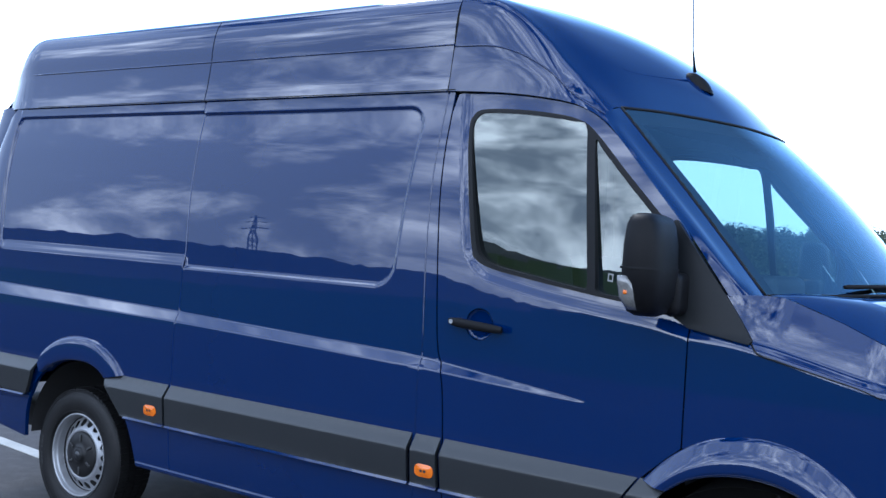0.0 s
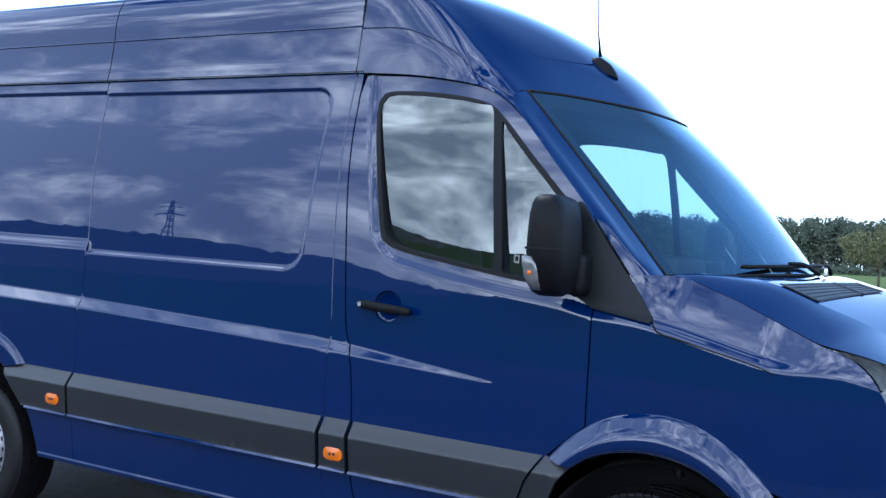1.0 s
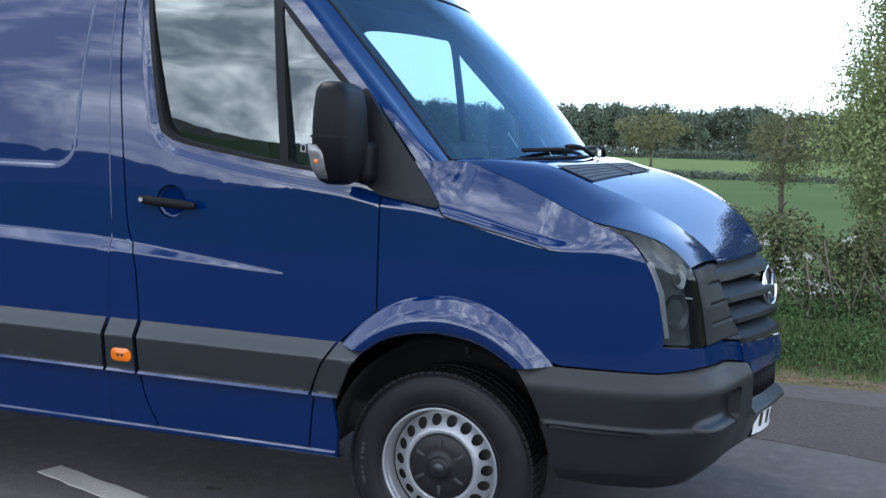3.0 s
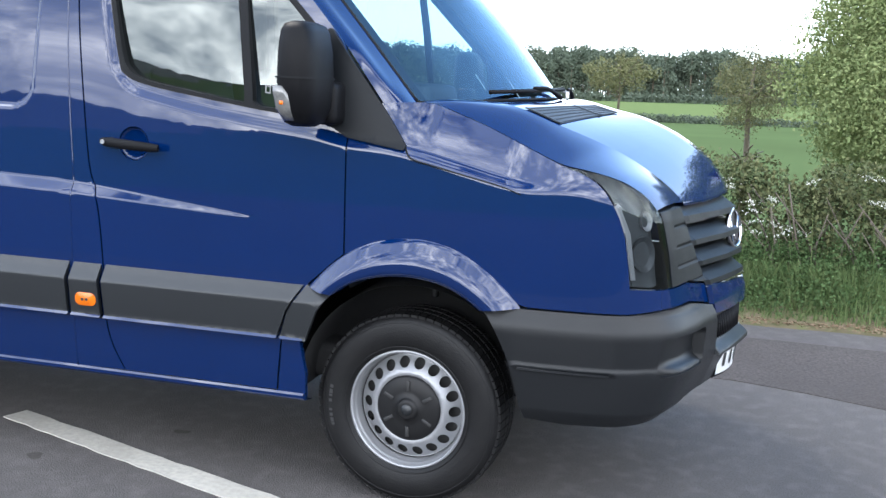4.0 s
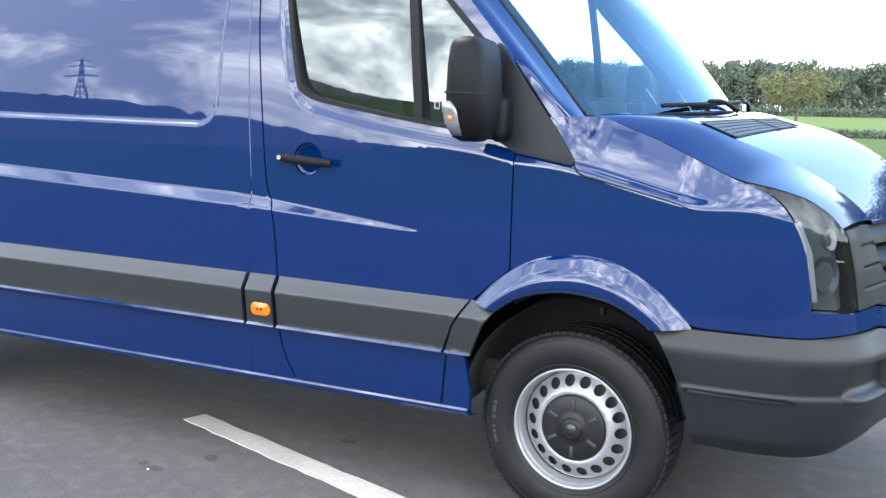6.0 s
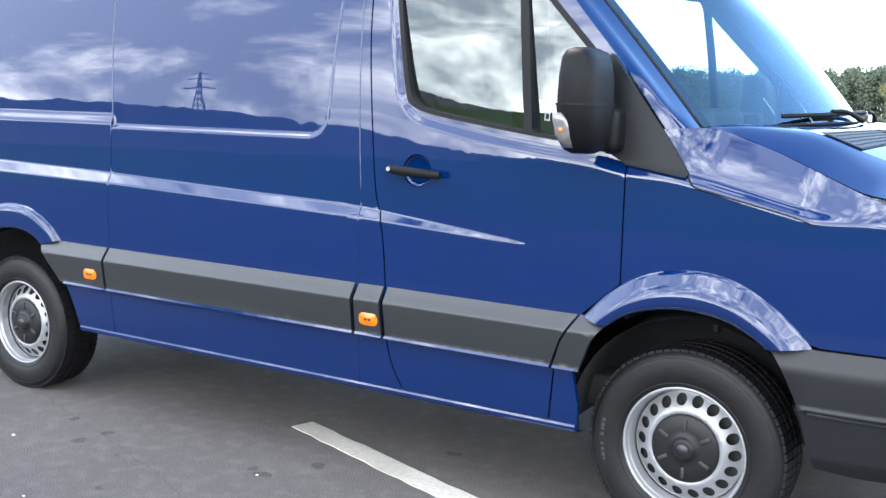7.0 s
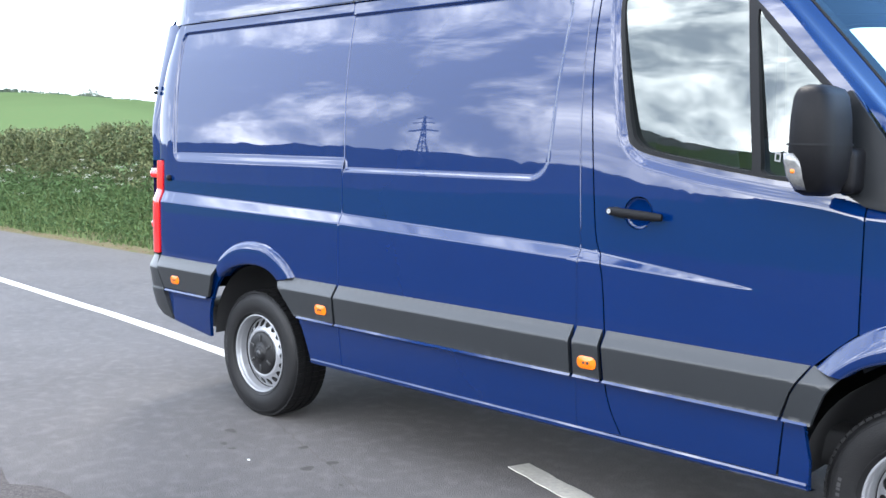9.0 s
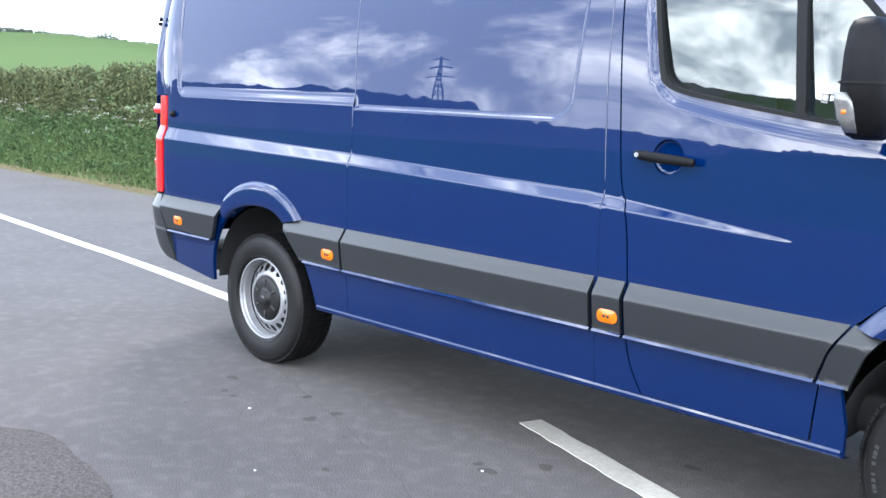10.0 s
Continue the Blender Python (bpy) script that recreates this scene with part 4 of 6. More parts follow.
# dark printed border of the screen
for sgn in (1, -1):
    a, b = (resample(spline(c, 8), 20) for c in ((scr[0], scr[1]) if sgn > 0 else (scr[-1], scr[-2])))
    rows = [[p + Vector((-0.004, 0, -0.004)) for p in a], [p.lerp(q, 0.2) + Vector((-0.004, 0, -0.004)) for p, q in zip(a, b)]]
    part("screen_border", grid_mesh(rows), SEAL, screen)
b_rows = [[Vector(c[0]).lerp(Vector(c[1]), t) + Vector((-0.005, 0, -0.005)) for c in scr] for t in (0, 0.35)]
part("screen_border", grid_mesh([spline(r, 6) for r in b_rows]), SEAL, screen)

wing_line = [(0.02, 1.466), (0.07, 1.464), (0.266, 1.395), (0.407, 1.334), (0.545, 1.279), (0.62, 1.268), (0.70, 1.252), (0.79, 1.226), (0.87, 1.189), (0.928, 1.138)]
wing_edge = [skin(p.x, p.y, -0.003) for p in resample([(a, z, 0) for a, z in wing_line], 36)]
edge_v = resample(wing_edge, 30)
# the crease between the bonnet's sloping side and its top, then the crown
lines = [[(0.16, -0.675, 1.4765), (0.25, -0.668, 1.475), (0.345, -0.66, 1.457), (0.488, -0.65, 1.402), (0.61, -0.64, 1.357), (0.731, -0.63, 1.304), (0.83, -0.622, 1.245), (0.90, -0.615, 1.192), (0.944, -0.61, 1.147)],
         [(0.375, 0.0, 1.495), (0.49, 0.0, 1.493), (0.62, 0.0, 1.462), (0.76, 0.0, 1.428), (0.90, 0.0, 1.366), (1.01, 0.0, 1.286), (1.08, 0.0, 1.2), (1.10, 0.0, 1.152)]]
lines = [resample(spline([V(*p) for p in c], 12), 30) for c in lines]
crease, middle = lines


def crown(i, t):
    """A place on the nearly flat top, from the crease to the middle."""
    k = math.sin(math.pi * t)
    f = i / 30
    return crease[i].lerp(middle[i], t) + Vector((k * (0.03 * (1 - f) ** 2 + 0.015 * f), 0, -0.004 * k))


def side_row(i):
    """The gently bowed flank of the bonnet between the wing and the crease."""
    a, b = edge_v[i], crease[i]
    return [a.lerp(b, t) + Vector((0, -0.3, 0.95)) * 0.035 * t * (1 - t) for t in np.linspace(0, 1, 9)]


side = [side_row(i) for i in range(31)]
top = []
for i in range(31):
    half = [crown(i, t) for t in np.linspace(0, 1, 13)]
    top.append(half + [Vector((p.x, -p.y, p.z)) for p in half[-2::-1]])


def joined(meshes):
    bm = bmesh.new()
    for me in meshes:
        bm.from_mesh(me)
    return bm


bonnet = part("bonnet", joined([grid_mesh(side), grid_mesh(top), grid_mesh([[Vector((p.x, -p.y, p.z)) for p in r[::-1]] for r in side])]), PAINT, van)
front = top[-1]
part("bonnet_lip", grid_mesh([front, [p + Vector((0.004, 0, -0.012)) for p in front], [p + Vector((-0.03, 0, -0.02)) for p in front]]), PAINT, bonnet)
# black scuttle under the bonnet's rear edge and the screen
part("scuttle", grid_mesh([spline([V(x + dx, y, z - dz) for x, y, z in BASE + [(x, -y, z) for x, y, z in BASE[-2::-1]]], 6) for dx, dz in ((-0.02, 0.01), (0.03, 0.016), (0.10, 0.04))]), BLACK, van)

from mathutils.bvhtree import BVHTree
tree_bm = bmesh.new()
tree_bm.from_mesh(bonnet.data)
BON = BVHTree.FromBMesh(tree_bm)
tree_bm.free()


def on_bonnet(x, y, lift):
    hit = BON.ray_cast(Vector((x, y, 2.0)), Vector((0, 0, -1)))[0]
    return Vector((x, y, (hit.z if hit else 1.4) + lift))


def vent_at(a, b, lift):
    """A place on the air intake: a across from the crease to the middle, b from its rear to its front."""
    near, far = Vector((0.357 + 0.130 * b, -0.645 + 0.008 * b)), Vector((0.545 + 0.095 * b, -0.10))
    p = near.lerp(far, a)
    return on_bonnet(p.x, p.y, lift)


part("vent_tray", grid_mesh([[vent_at(a, b, 0.003) for a in np.linspace(0.0, 1.0, 13)] for b in np.linspace(0, 1, 6)]), INK, bonnet, "black slatted air intake")
for i in range(6):
    b = 0.02 + 0.184 * i
    for a0, a1 in ((0.02, 0.655), (0.69, 0.985)):
        rows = [[vent_at(a, min(1.0, max(0.0, b + db)), dz) for a in np.linspace(a0, a1, 8)] for db, dz in ((-0.045, 0.003), (-0.035, 0.006), (0.025, 0.006), (0.035, 0.003))]
        part("vent_slat", grid_mesh(rows), GRILLE, bonnet, smooth=False)
for a0 in (0.0, 0.672, 0.995):
    part("vent_rib", grid_mesh([[vent_at(min(1.0, a0 + da), b, dz) for b in np.linspace(0, 1, 8)] for da, dz in ((-0.012, 0.004), (-0.009, 0.008), (0.009, 0.008), (0.012, 0.004))]), GRILLE, bonnet, smooth=False)

# wipers
for ax, ay, bx, by, px, py in ((0.20, -0.56, 0.39, 0.02, 0.405, -0.12), (0.40, 0.10, 0.28, 0.60, 0.37, 0.45)):
    a, b, piv = V(ax, ay, 1.512), V(bx, by, 1.535), V(px, py, 1.50)
    mid = a.lerp(b, 0.5) + Vector((0.02, 0, 0.012))
    w = part("wiper", tube(resample(spline([piv, piv.lerp(mid, 0.5) + Vector((0, 0, 0.016)), mid], 6), 14), 0.011, 8, 0.6), BLACK, van, "black windscreen wiper")
    part("wiper_blade", tube([a, mid + Vector((0, 0, -0.012)), b], 0.009, 6), BLACK, w)
nozzle = part("washer_nozzle", box((0.014, 0.010, 0.026), V(0.43, -0.12, 1.512), 0.004), CLEAR_WHITE, van)

# roof aerial
base_at = V(-0.505, -0.28, 2.325)
rows = []
for t in np.linspace(0, 1, 7):
    r = math.sqrt(max(0.0, 1 - t ** 2.2))
    rows.append([base_at + Vector((0.062 * r * math.cos(a) - 0.02 * t + 0.02, 0.04 * r * math.sin(a), 0.068 * t - 0.022 - 0.42 * 0.062 * r * math.cos(a))) for a in np.linspace(0, math.tau, 21)[:-1]])
aerial = part("aerial_base", grid_mesh(rows, closed=True), BLACK, van, "black rubber aerial base")
tip = base_at + Vector((-0.005, 0, 0.05))
part("aerial_mast", tube([tip, tip + Vector((-0.012, 0, 0.09))], 0.008, 8, 0.5), BLACK, aerial)
part("aerial_mast", tube([tip + Vector((-0.012, 0, 0.08)), tip + Vector((-0.04, 0, 0.62))], 0.0032, 6, 0.7), BLACK, aerial)

# ---- the front ----
bump_out = [p for p in ARCH_F_IN if p[0] > 0.24 and p[1] > 0.372][1:][::-1] + [(0.30, 0.757), (0.43, 0.776), (0.80, 0.778), (0.95, 0.792), (1.15, 0.792), (1.36, 0.757), (1.40, 0.60), (1.41, 0.43), (1.2, 0.428), (1.0, 0.388), (0.8, 0.374), (0.60, 0.370)]
FOG = rounded(0.33, 0.14, 0.03)
fog_hole = [(1.075 + a, 0.628 + b) for a, b in FOG]
BUMP = lambda u, v: float(np.interp(v, [0.36, 0.42, 0.565, 0.572, 0.575, 0.70, 0.725, 0.78], [-0.01, 0.018, 0.026, 0.026, 0.032 if 0.42 < u < 0.76 else 0.026, 0.034, 0.03, 0.004]))
bumpers = both("front_bumper", lambda f, s: skin_panel(bump_out, f, [fog_hole], du=0.035, dv=0.014, off=BUMP, rim=0.05), BUMPER, None, "dark grey plastic bumper corner")
for (surf, s), bp in zip(SIDES, bumpers):
    part("fog_lamp_recess", skin_panel(fog_hole, surf, du=0.02, dv=0.015, off=lambda u, v: BUMP(u, v) - 0.045 + 0.04 * smooth(0.60, 0.562, v) * smooth(0.92, 1.05, u), rim=0.0), BUMPER, bp)
    part("bumper_moulding", skin_panel([(0.435, 0.577), (0.75, 0.574), (0.74, 0.568), (0.432, 0.567)], surf, du=0.05, dv=0.01, off=lambda u, v: 0.034, rim=0.01), BUMPER, bp)
# blue apron over the lower intake, dark lower middle of the bumper
ap_out = [(1.37, 0.83), (U_NOSE, 0.80), (U_NOSE, 0.70), (1.405, 0.715), (1.37, 0.757)]
intake = [(1.385, 0.735), (1.405, 0.712), (U_NOSE, 0.698), (U_NOSE, 0.555), (1.405, 0.565)]
both("front_apron", lambda f, s: skin_panel(ap_out, f, du=0.03, off=lambda u, v: 0.02, rim=0.02), PAINT)
both("lower_intake", lambda f, s: skin_panel(intake, f, du=0.03, off=lambda u, v: 0.0, rim=0.0), INK)
both("lower_bumper", lambda f, s: skin_panel([(1.405, 0.562), (U_NOSE, 0.552), (U_NOSE, 0.40), (1.40, 0.42)], f, du=0.03, off=lambda u, v: 0.012, rim=0.02), TRIM)
both("intake_lip", lambda f, s: skin_panel([(1.405, 0.605), (U_NOSE, 0.595), (U_NOSE, 0.545), (1.405, 0.552)], f, du=0.03, dv=0.006, off=lambda u, v: 0.003 + 0.042 * min(1.0, max(0.0, (0.6 - v) / 0.036)), rim=0.05), TRIM)
for s in (-1, 1):
    for k in range(16):
        u = 1.42 + (U_NOSE - 1.42) * k / 16
        a, b = skin(u, 0.57, 0.004), skin(u, 0.695, 0.004)
        part("intake_bar", tube([(p.x, p.y * -s, p.z) for p in (a, b)], 0.004, 4), BLACK, van)

HL = curve2(pts2("0.548,1.272 0.62,1.264 0.70,1.248 0.79,1.222 0.87,1.185 0.925,1.135 0.945,1.08"), 4) + [(0.972, 0.96), (0.985, 0.872), (0.96, 0.866), (0.81, 0.872)] + curve2(pts2("0.797,0.97 0.772,1.08 0.728,1.17 0.677,1.225 0.61,1.258"), 4)
for surf, s in SIDES:
    lamp = part("headlight", skin_panel(HL, surf, du=0.02, dv=0.02, off=lambda u, v: -0.05, rim=0.0), mat("lamp_housing", (0.045, 0.05, 0.055), 0.3, metal=0.3, vary=0.4, scale=25) if s < 0 else bpy.data.materials["lamp_housing"], van, "headlight with dark chrome housing behind clear lens")
    part("lens", skin_panel(HL, surf, du=0.02, dv=0.02, off=lambda u, v: 0.004, rim=0.012), GLASS_LAMP, lamp).visible_shadow = False
    for (u0, v0, r, mt) in ((0.885, 0.985, 0.062, CHROME), (0.90, 1.10, 0.035, CHROME)):
        ring = [(u0 + r * math.cos(a), v0 + r * math.sin(a)) for a in np.linspace(0, math.tau, 25)[:-1]]
        part("reflector", skin_panel(ring, surf, du=0.015, dv=0.015, off=lambda u, v: -0.035 - 0.03 * (1 - min(1, ((u - u0) ** 2 + (v - v0) ** 2) / r ** 2)), rim=0.015), bpy.data.materials["lamp_housing"] if r > 0.05 else STEEL, lamp)
    part("bezel", skin_panel([(0.81, 0.90), (0.83, 0.90), (0.80, 1.06), (0.75, 1.16), (0.73, 1.15), (0.78, 1.05)], surf, du=0.02, dv=0.02, off=lambda u, v: -0.012, rim=0.02), STEEL, lamp)
# grey plastic cheek beside the grille, and the grille
cheek = [(0.935, 1.132), (1.03, 1.137), (1.12, 1.140), (1.188, 1.138), (1.22, 1.03), (1.28, 0.94), (1.37, 0.842), (1.15, 0.874), (0.995, 0.87), (0.98, 0.96), (0.955, 1.07)]
GR = lambda u, v: 0.006 - 0.006 * (1 if abs(((v - 0.90) * 14.5) % 1.0 - 0.5) < 0.045 and u > 1.06 else 0)
both("grille_cheek", lambda f, s: skin_panel(cheek, f, du=0.02, dv=0.005, off=GR, rim=0.03), GRILLE, None, "dark grey plastic grille surround")


def half_edge(v):
    return float(np.interp(v, [0.83, 0.94, 1.03, 1.125], [1.37, 1.275, 1.215, 1.185]))


def grille_bar(v0, v1, proud, depth):
    rows = []
    for dv, o in ((v0, -depth), (v0 + 0.002, proud * 0.9), (v0 + (v1 - v0) * 0.34, proud), (v1 - 0.004, -depth * 0.45), (v1, -depth)):
        r = []
        us = np.linspace(half_edge(dv) - 0.012, U_NOSE, 16)
        near = [skin(u, dv - 0.012 * (u - 1.2), o if o < 0 else 0.003 + (o + 0.010 * smooth(1.3, U_NOSE, u) - 0.003) * smooth(us[0], us[0] + 0.03, u)) for u in us]
        r = near + [Vector((p.x, -p.y, p.z)) for p in near[-2::-1]]
        rows.append(r)
    return grid_mesh(rows)


grille = part("grille", grid_mesh([[q for q in ([skin(u, v, -0.06) for u in np.linspace(half_edge(v), U_NOSE, 12)] + [Vector((p.x, -p.y, p.z)) for p in [skin(u, v, -0.06) for u in np.linspace(half_edge(v), U_NOSE, 12)][-2::-1]])] for v in (0.82, 0.9, 1.0, 1.12)]), INK, van, "four-slat dark grey front grille")
for v0, v1 in ((1.078, 1.150), (0.990, 1.055), (0.908, 0.970), (0.829, 0.892)):
    part("grille_slat", grille_bar(v0, v1, 0.014, 0.05), GRILLE, grille, smooth=False)
part("chrome_strip", grille_bar(0.822, 0.829, 0.02, 0.0), CHROME, grille)
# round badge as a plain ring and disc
c = V(1.139, -0.045, 0.998)
turn = Matrix.Rotation(radians(-18), 3, "Z") @ Matrix.Rotation(radians(-8), 3, "Y")
ring = [[c + turn @ (Vector((0.010 * math.cos(b), 0, 0)) + Vector((0, math.cos(a), math.sin(a))) * (0.079 + 0.0075 * math.sin(b))) for b in np.linspace(0, math.tau, 11)[:-1]] for a in np.linspace(0, math.tau, 41)]
badge = part("badge", grid_mesh(ring, closed=True), CHROME, grille, "round chrome badge")
disc = [[c + turn @ (Vector((-0.006, 0, 0)) + Vector((0, math.cos(a), math.sin(a))) * r) for a in np.linspace(0, math.tau, 41)] for r in (0.0, 0.073)]
part("badge_disc", grid_mesh(disc), INK, badge, smooth=False)
for ya, za, yb, zb in ((-0.05, 0.046, -0.02, -0.052), (-0.02, -0.052, 0.0, 0.008), (0.0, 0.008, 0.02, -0.052), (0.02, -0.052, 0.05, 0.046)):
    part("badge_bar", tube([c + turn @ Vector((0.002, ya, za)), c + turn @ Vector((0.002, yb, zb))], 0.006, 6), CHROME, badge)


# number plate, bowed with the bumper
def plate_at(y, z, o):
    return V(1.118 + 0.074 * (1 - (y / 0.27) ** 2) + o - 0.012 * (0.55 - z) / 0.11, y, z)


ys = np.linspace(-0.265, 0.265, 13)
plate = part("number_plate", grid_mesh([[plate_at(y, z, o) for y in ys] for z, o in ((0.424, -0.012), (0.424, 0.0), (0.53, 0.0), (0.53, -0.012))]), PLATE, van, "white front number plate", smooth=False)
for k in range(7):
    y0 = -0.235 + 0.066 * k + (0.03 if k > 3 else 0)
    part("plate_bar", grid_mesh([[plate_at(y, z, 0.0025) for y in (y0 + 0.008, y0 + 0.02, y0 + 0.032)] for z in (0.45, 0.508)]), INK, plate, smooth=False)
part("plate_holder", grid_mesh([[plate_at(y, z, o) for y in np.linspace(-0.275, 0.275, 13)] for z, o in ((0.414, -0.03), (0.414, -0.004), (0.54, -0.004), (0.54, -0.03))]), BLACK, plate)

# ---- the rear ----
tl_out = pts2("-4.605,1.385 -4.78,1.385 -4.84,1.33 -4.84,0.85 -4.78,0.80 -4.599,0.806")
for surf, s in SIDES:
    tl = part("tail_light", skin_panel(tl_out, surf, du=0.025, dv=0.02, off=lambda u, v: 0.008 + 0.01 * smooth(-4.58, -4.7, u), rim=0.03), RED, van, "tall red tail light")
    for v0 in (1.315, 0.99):
        part("lamp_boss", box((0.10, 0.05, 0.05), V(-4.79, s * 0.885, v0 - 0.02), 0.02, 3), RED, tl)
        part("reflector_cap", box((0.035, 0.028, 0.016), V(-4.815, s * 0.885, v0 + 0.010), 0.007, 3), CLEAR_WHITE, tl, "pale reflector cap")
rb_out = pts2("-4.607,0.79 -4.70,0.796 -4.9,0.80 -5.2,0.79 -5.2,0.56 -4.9,0.53 -4.76,0.50 -4.68,0.455 -4.60,0.41 -4.482,0.39 -4.50,0.50 -4.523,0.597 -4.56,0.69")
RB = lambda u, v: float(np.interp(v, [0.40, 0.50, 0.59, 0.709, 0.716, 0.79], [0.002, 0.022, 0.034, 0.046, 0.0455, 0.008]))
both("rear_bumper", lambda f, s: skin_panel(rb_out, f, du=0.03, dv=0.012, off=RB, rim=0.04), TRIM, None, "dark grey plastic rear bumper corner")
part("rear_step", box((0.09, 1.3, 0.2), V(-4.76, 0, 0.62), 0.02), TRIM, van)
rd = [[V(-4.805 + lean(z), y, z) for y in np.linspace(-0.9 + 0.12 * max(0, z - 1.6) + 0.5 * max(0, z - 2.2), 0.9 - 0.12 * max(0, z - 1.6) - 0.5 * max(0, z - 2.2), 12)] for z in np.linspace(0.72, 2.5, 14)]
part("rear_doors", grid_mesh(rd), PAINT, van)
for s in (-1, 1):
    corner = []
    for z in np.linspace(1.385, 2.235, 14):
        a = (skin if s < 0 else far_skin)(-4.775, z, 0)
        b = V(-4.805 + lean(z), s * (0.9 - 0.12 * max(0, z - 1.6)), z)
        corner.append([a, a.lerp(b, 0.5) + Vector((-0.012, s * 0.012, 0)), b])
    part("rear_corner", grid_mesh(corner), PAINT, van)
    hinge = part("door_hinge", box((0.022, 0.02, 0.03), V(-4.758 + lean(1.845), s * 0.905, 1.845), 0.010, 3), BLACK, van, "black door hinge")
    part("hinge_knuckle", box((0.026, 0.024, 0.026), V(-4.76 + lean(1.805), s * 0.907, 1.815), 0.012, 3), BLACK, hinge)
    part("step_bracket", box((0.05, 0.03, 0.06), V(-4.80, s * 0.885, 0.79), 0.008), BLACK, van, "black step bracket")
    part("door_stop", tube([(skin if s < 0 else far_skin)(-4.512, 1.281, o) for o in (-0.005, 0.012, 0.022)], 0.021, 14, 0.75), BLACK, van, "black rubber door stop")
end = roof_rows(-4.62, -4.62, 1)[0]
part("roof_end", grid_mesh([end, [Vector((p.x - 0.035, p.y * 0.98, p.z - 0.03)) for p in end], [Vector((p.x - 0.05, p.y * 0.96, p.z - 0.12)) for p in end]]), PAINT, van)

# ---- underneath and inside ----
part("underbody", box((5.3, 1.5, 0.14), V(-2.1, 0, 0.42), 0.03), DARK, van)
for x in (0.03, -3.62):
    for s in (-1, 1):
        rows = [[V(x + r * math.cos(a), s * y, 0.36 + r * math.sin(a)) for a in np.linspace(0.0, math.pi, 26)] for r, y in ((0.45, 0.93), (0.46, 0.6))]
        rows.append([V(x, s * 0.6, 0.5)] * 26)
        part("wheel_well", grid_mesh(rows), DARK, van)
for x in (0.0, -3.665):
    part("axle", tube([(x, -0.8, 0.34), (x, 0.8, 0.34)], 0.05, 10), DARK, van)
for s in (-1, 1):
    part("bump_stop", box((0.022, 0.04, 0.05), V(0.075, s * 0.80, 0.772), 0.008), RUBBER, van)
part("bulkhead", box((0.03, 1.62, 2.0), V(-1.40, 0, 1.45), 0.01), CABIN, van)
part("cab_floor", box((0.9, 1.7, 0.05), V(-0.95, 0, 0.72), 0.01), DARK, van)
part("cab_lining", loft(across([[tuple(V(p[0] - 0.02, p[1] * 0.97, p[2] - 0.05)) for p in c] for c in (
    [(-1.366, -0.85, 2.27), (-0.8, -0.85, 2.225), (-0.62, -0.85, 2.18)], [(-1.366, -0.6, 2.56), (-0.9, -0.6, 2.4), (-0.5, -0.58, 2.13)], [(-1.366, 0, 2.6), (-0.8, 0, 2.48), (-0.25, 0, 2.1)])]), 8, 5), CABIN, van)
part("door_header_lining", tube([(-0.68, 0.85, 2.146), (-0.54, 0.85, 2.127), (-0.43, 0.85, 2.093)], 0.032, 8), CABIN, van)
dash = [[(0.30 * k - 0.02, y, z) for y in (-0.82 + 0.4 * max(0.0, k), -0.4, 0.0, 0.4, 0.82 - 0.4 * max(0.0, k))] for k, z in ((0.62, 1.44), (0.4, 1.45), (0.0, 1.44), (-0.6, 1.42), (-0.9, 1.34), (-1.0, 1.0), (-0.8, 0.75))]
part("dashboard", grid_mesh([spline([V(*p) for p in r], 5) for r in dash]), CABIN, van, "grey moulded dashboard")
part("instrument_hood", box((0.24, 0.44, 0.1), V(-0.14, -0.42, 1.485), 0.04, 3), CABIN, van)
part("paper_sheet", box((0.2, 0.3, 0.004), V(0.02, 0.25, 1.462), 0.001), WHITE_PAPER, van)
wheel_c = V(-0.36, -0.42, 1.46)
tilt = Euler((0, radians(-55), 0)).to_matrix()
rimrows = [[wheel_c + tilt @ Vector(((0.2 + 0.016 * math.cos(b)) * math.cos(a), (0.2 + 0.016 * math.cos(b)) * math.sin(a), 0.016 * math.sin(b))) for b in np.linspace(0, math.tau, 9)[:-1]] for a in np.linspace(0, math.tau, 37)]
sw = part("steering_wheel", grid_mesh(rimrows, closed=True), BLACK, van)
part("steering_boss", box((0.16, 0.3, 0.05), (0, 0, 0), 0.02, 2, (Matrix.Translation(wheel_c) @ tilt.to_4x4())), BLACK, sw)
for y, w in ((-0.42, 0.5), (0.38, 0.86)):
    seat = part("seat", box((0.52, w, 0.16), V(-0.85, y, 1.02), 0.05, 3), CLOTH, van)
    part("backrest", box((0.14, w, 0.5), V(-1.12, y, 1.32), 0.05, 3, Matrix.Rotation(radians(-8), 4, "Y")), CLOTH, seat)

# ---- wheels ----

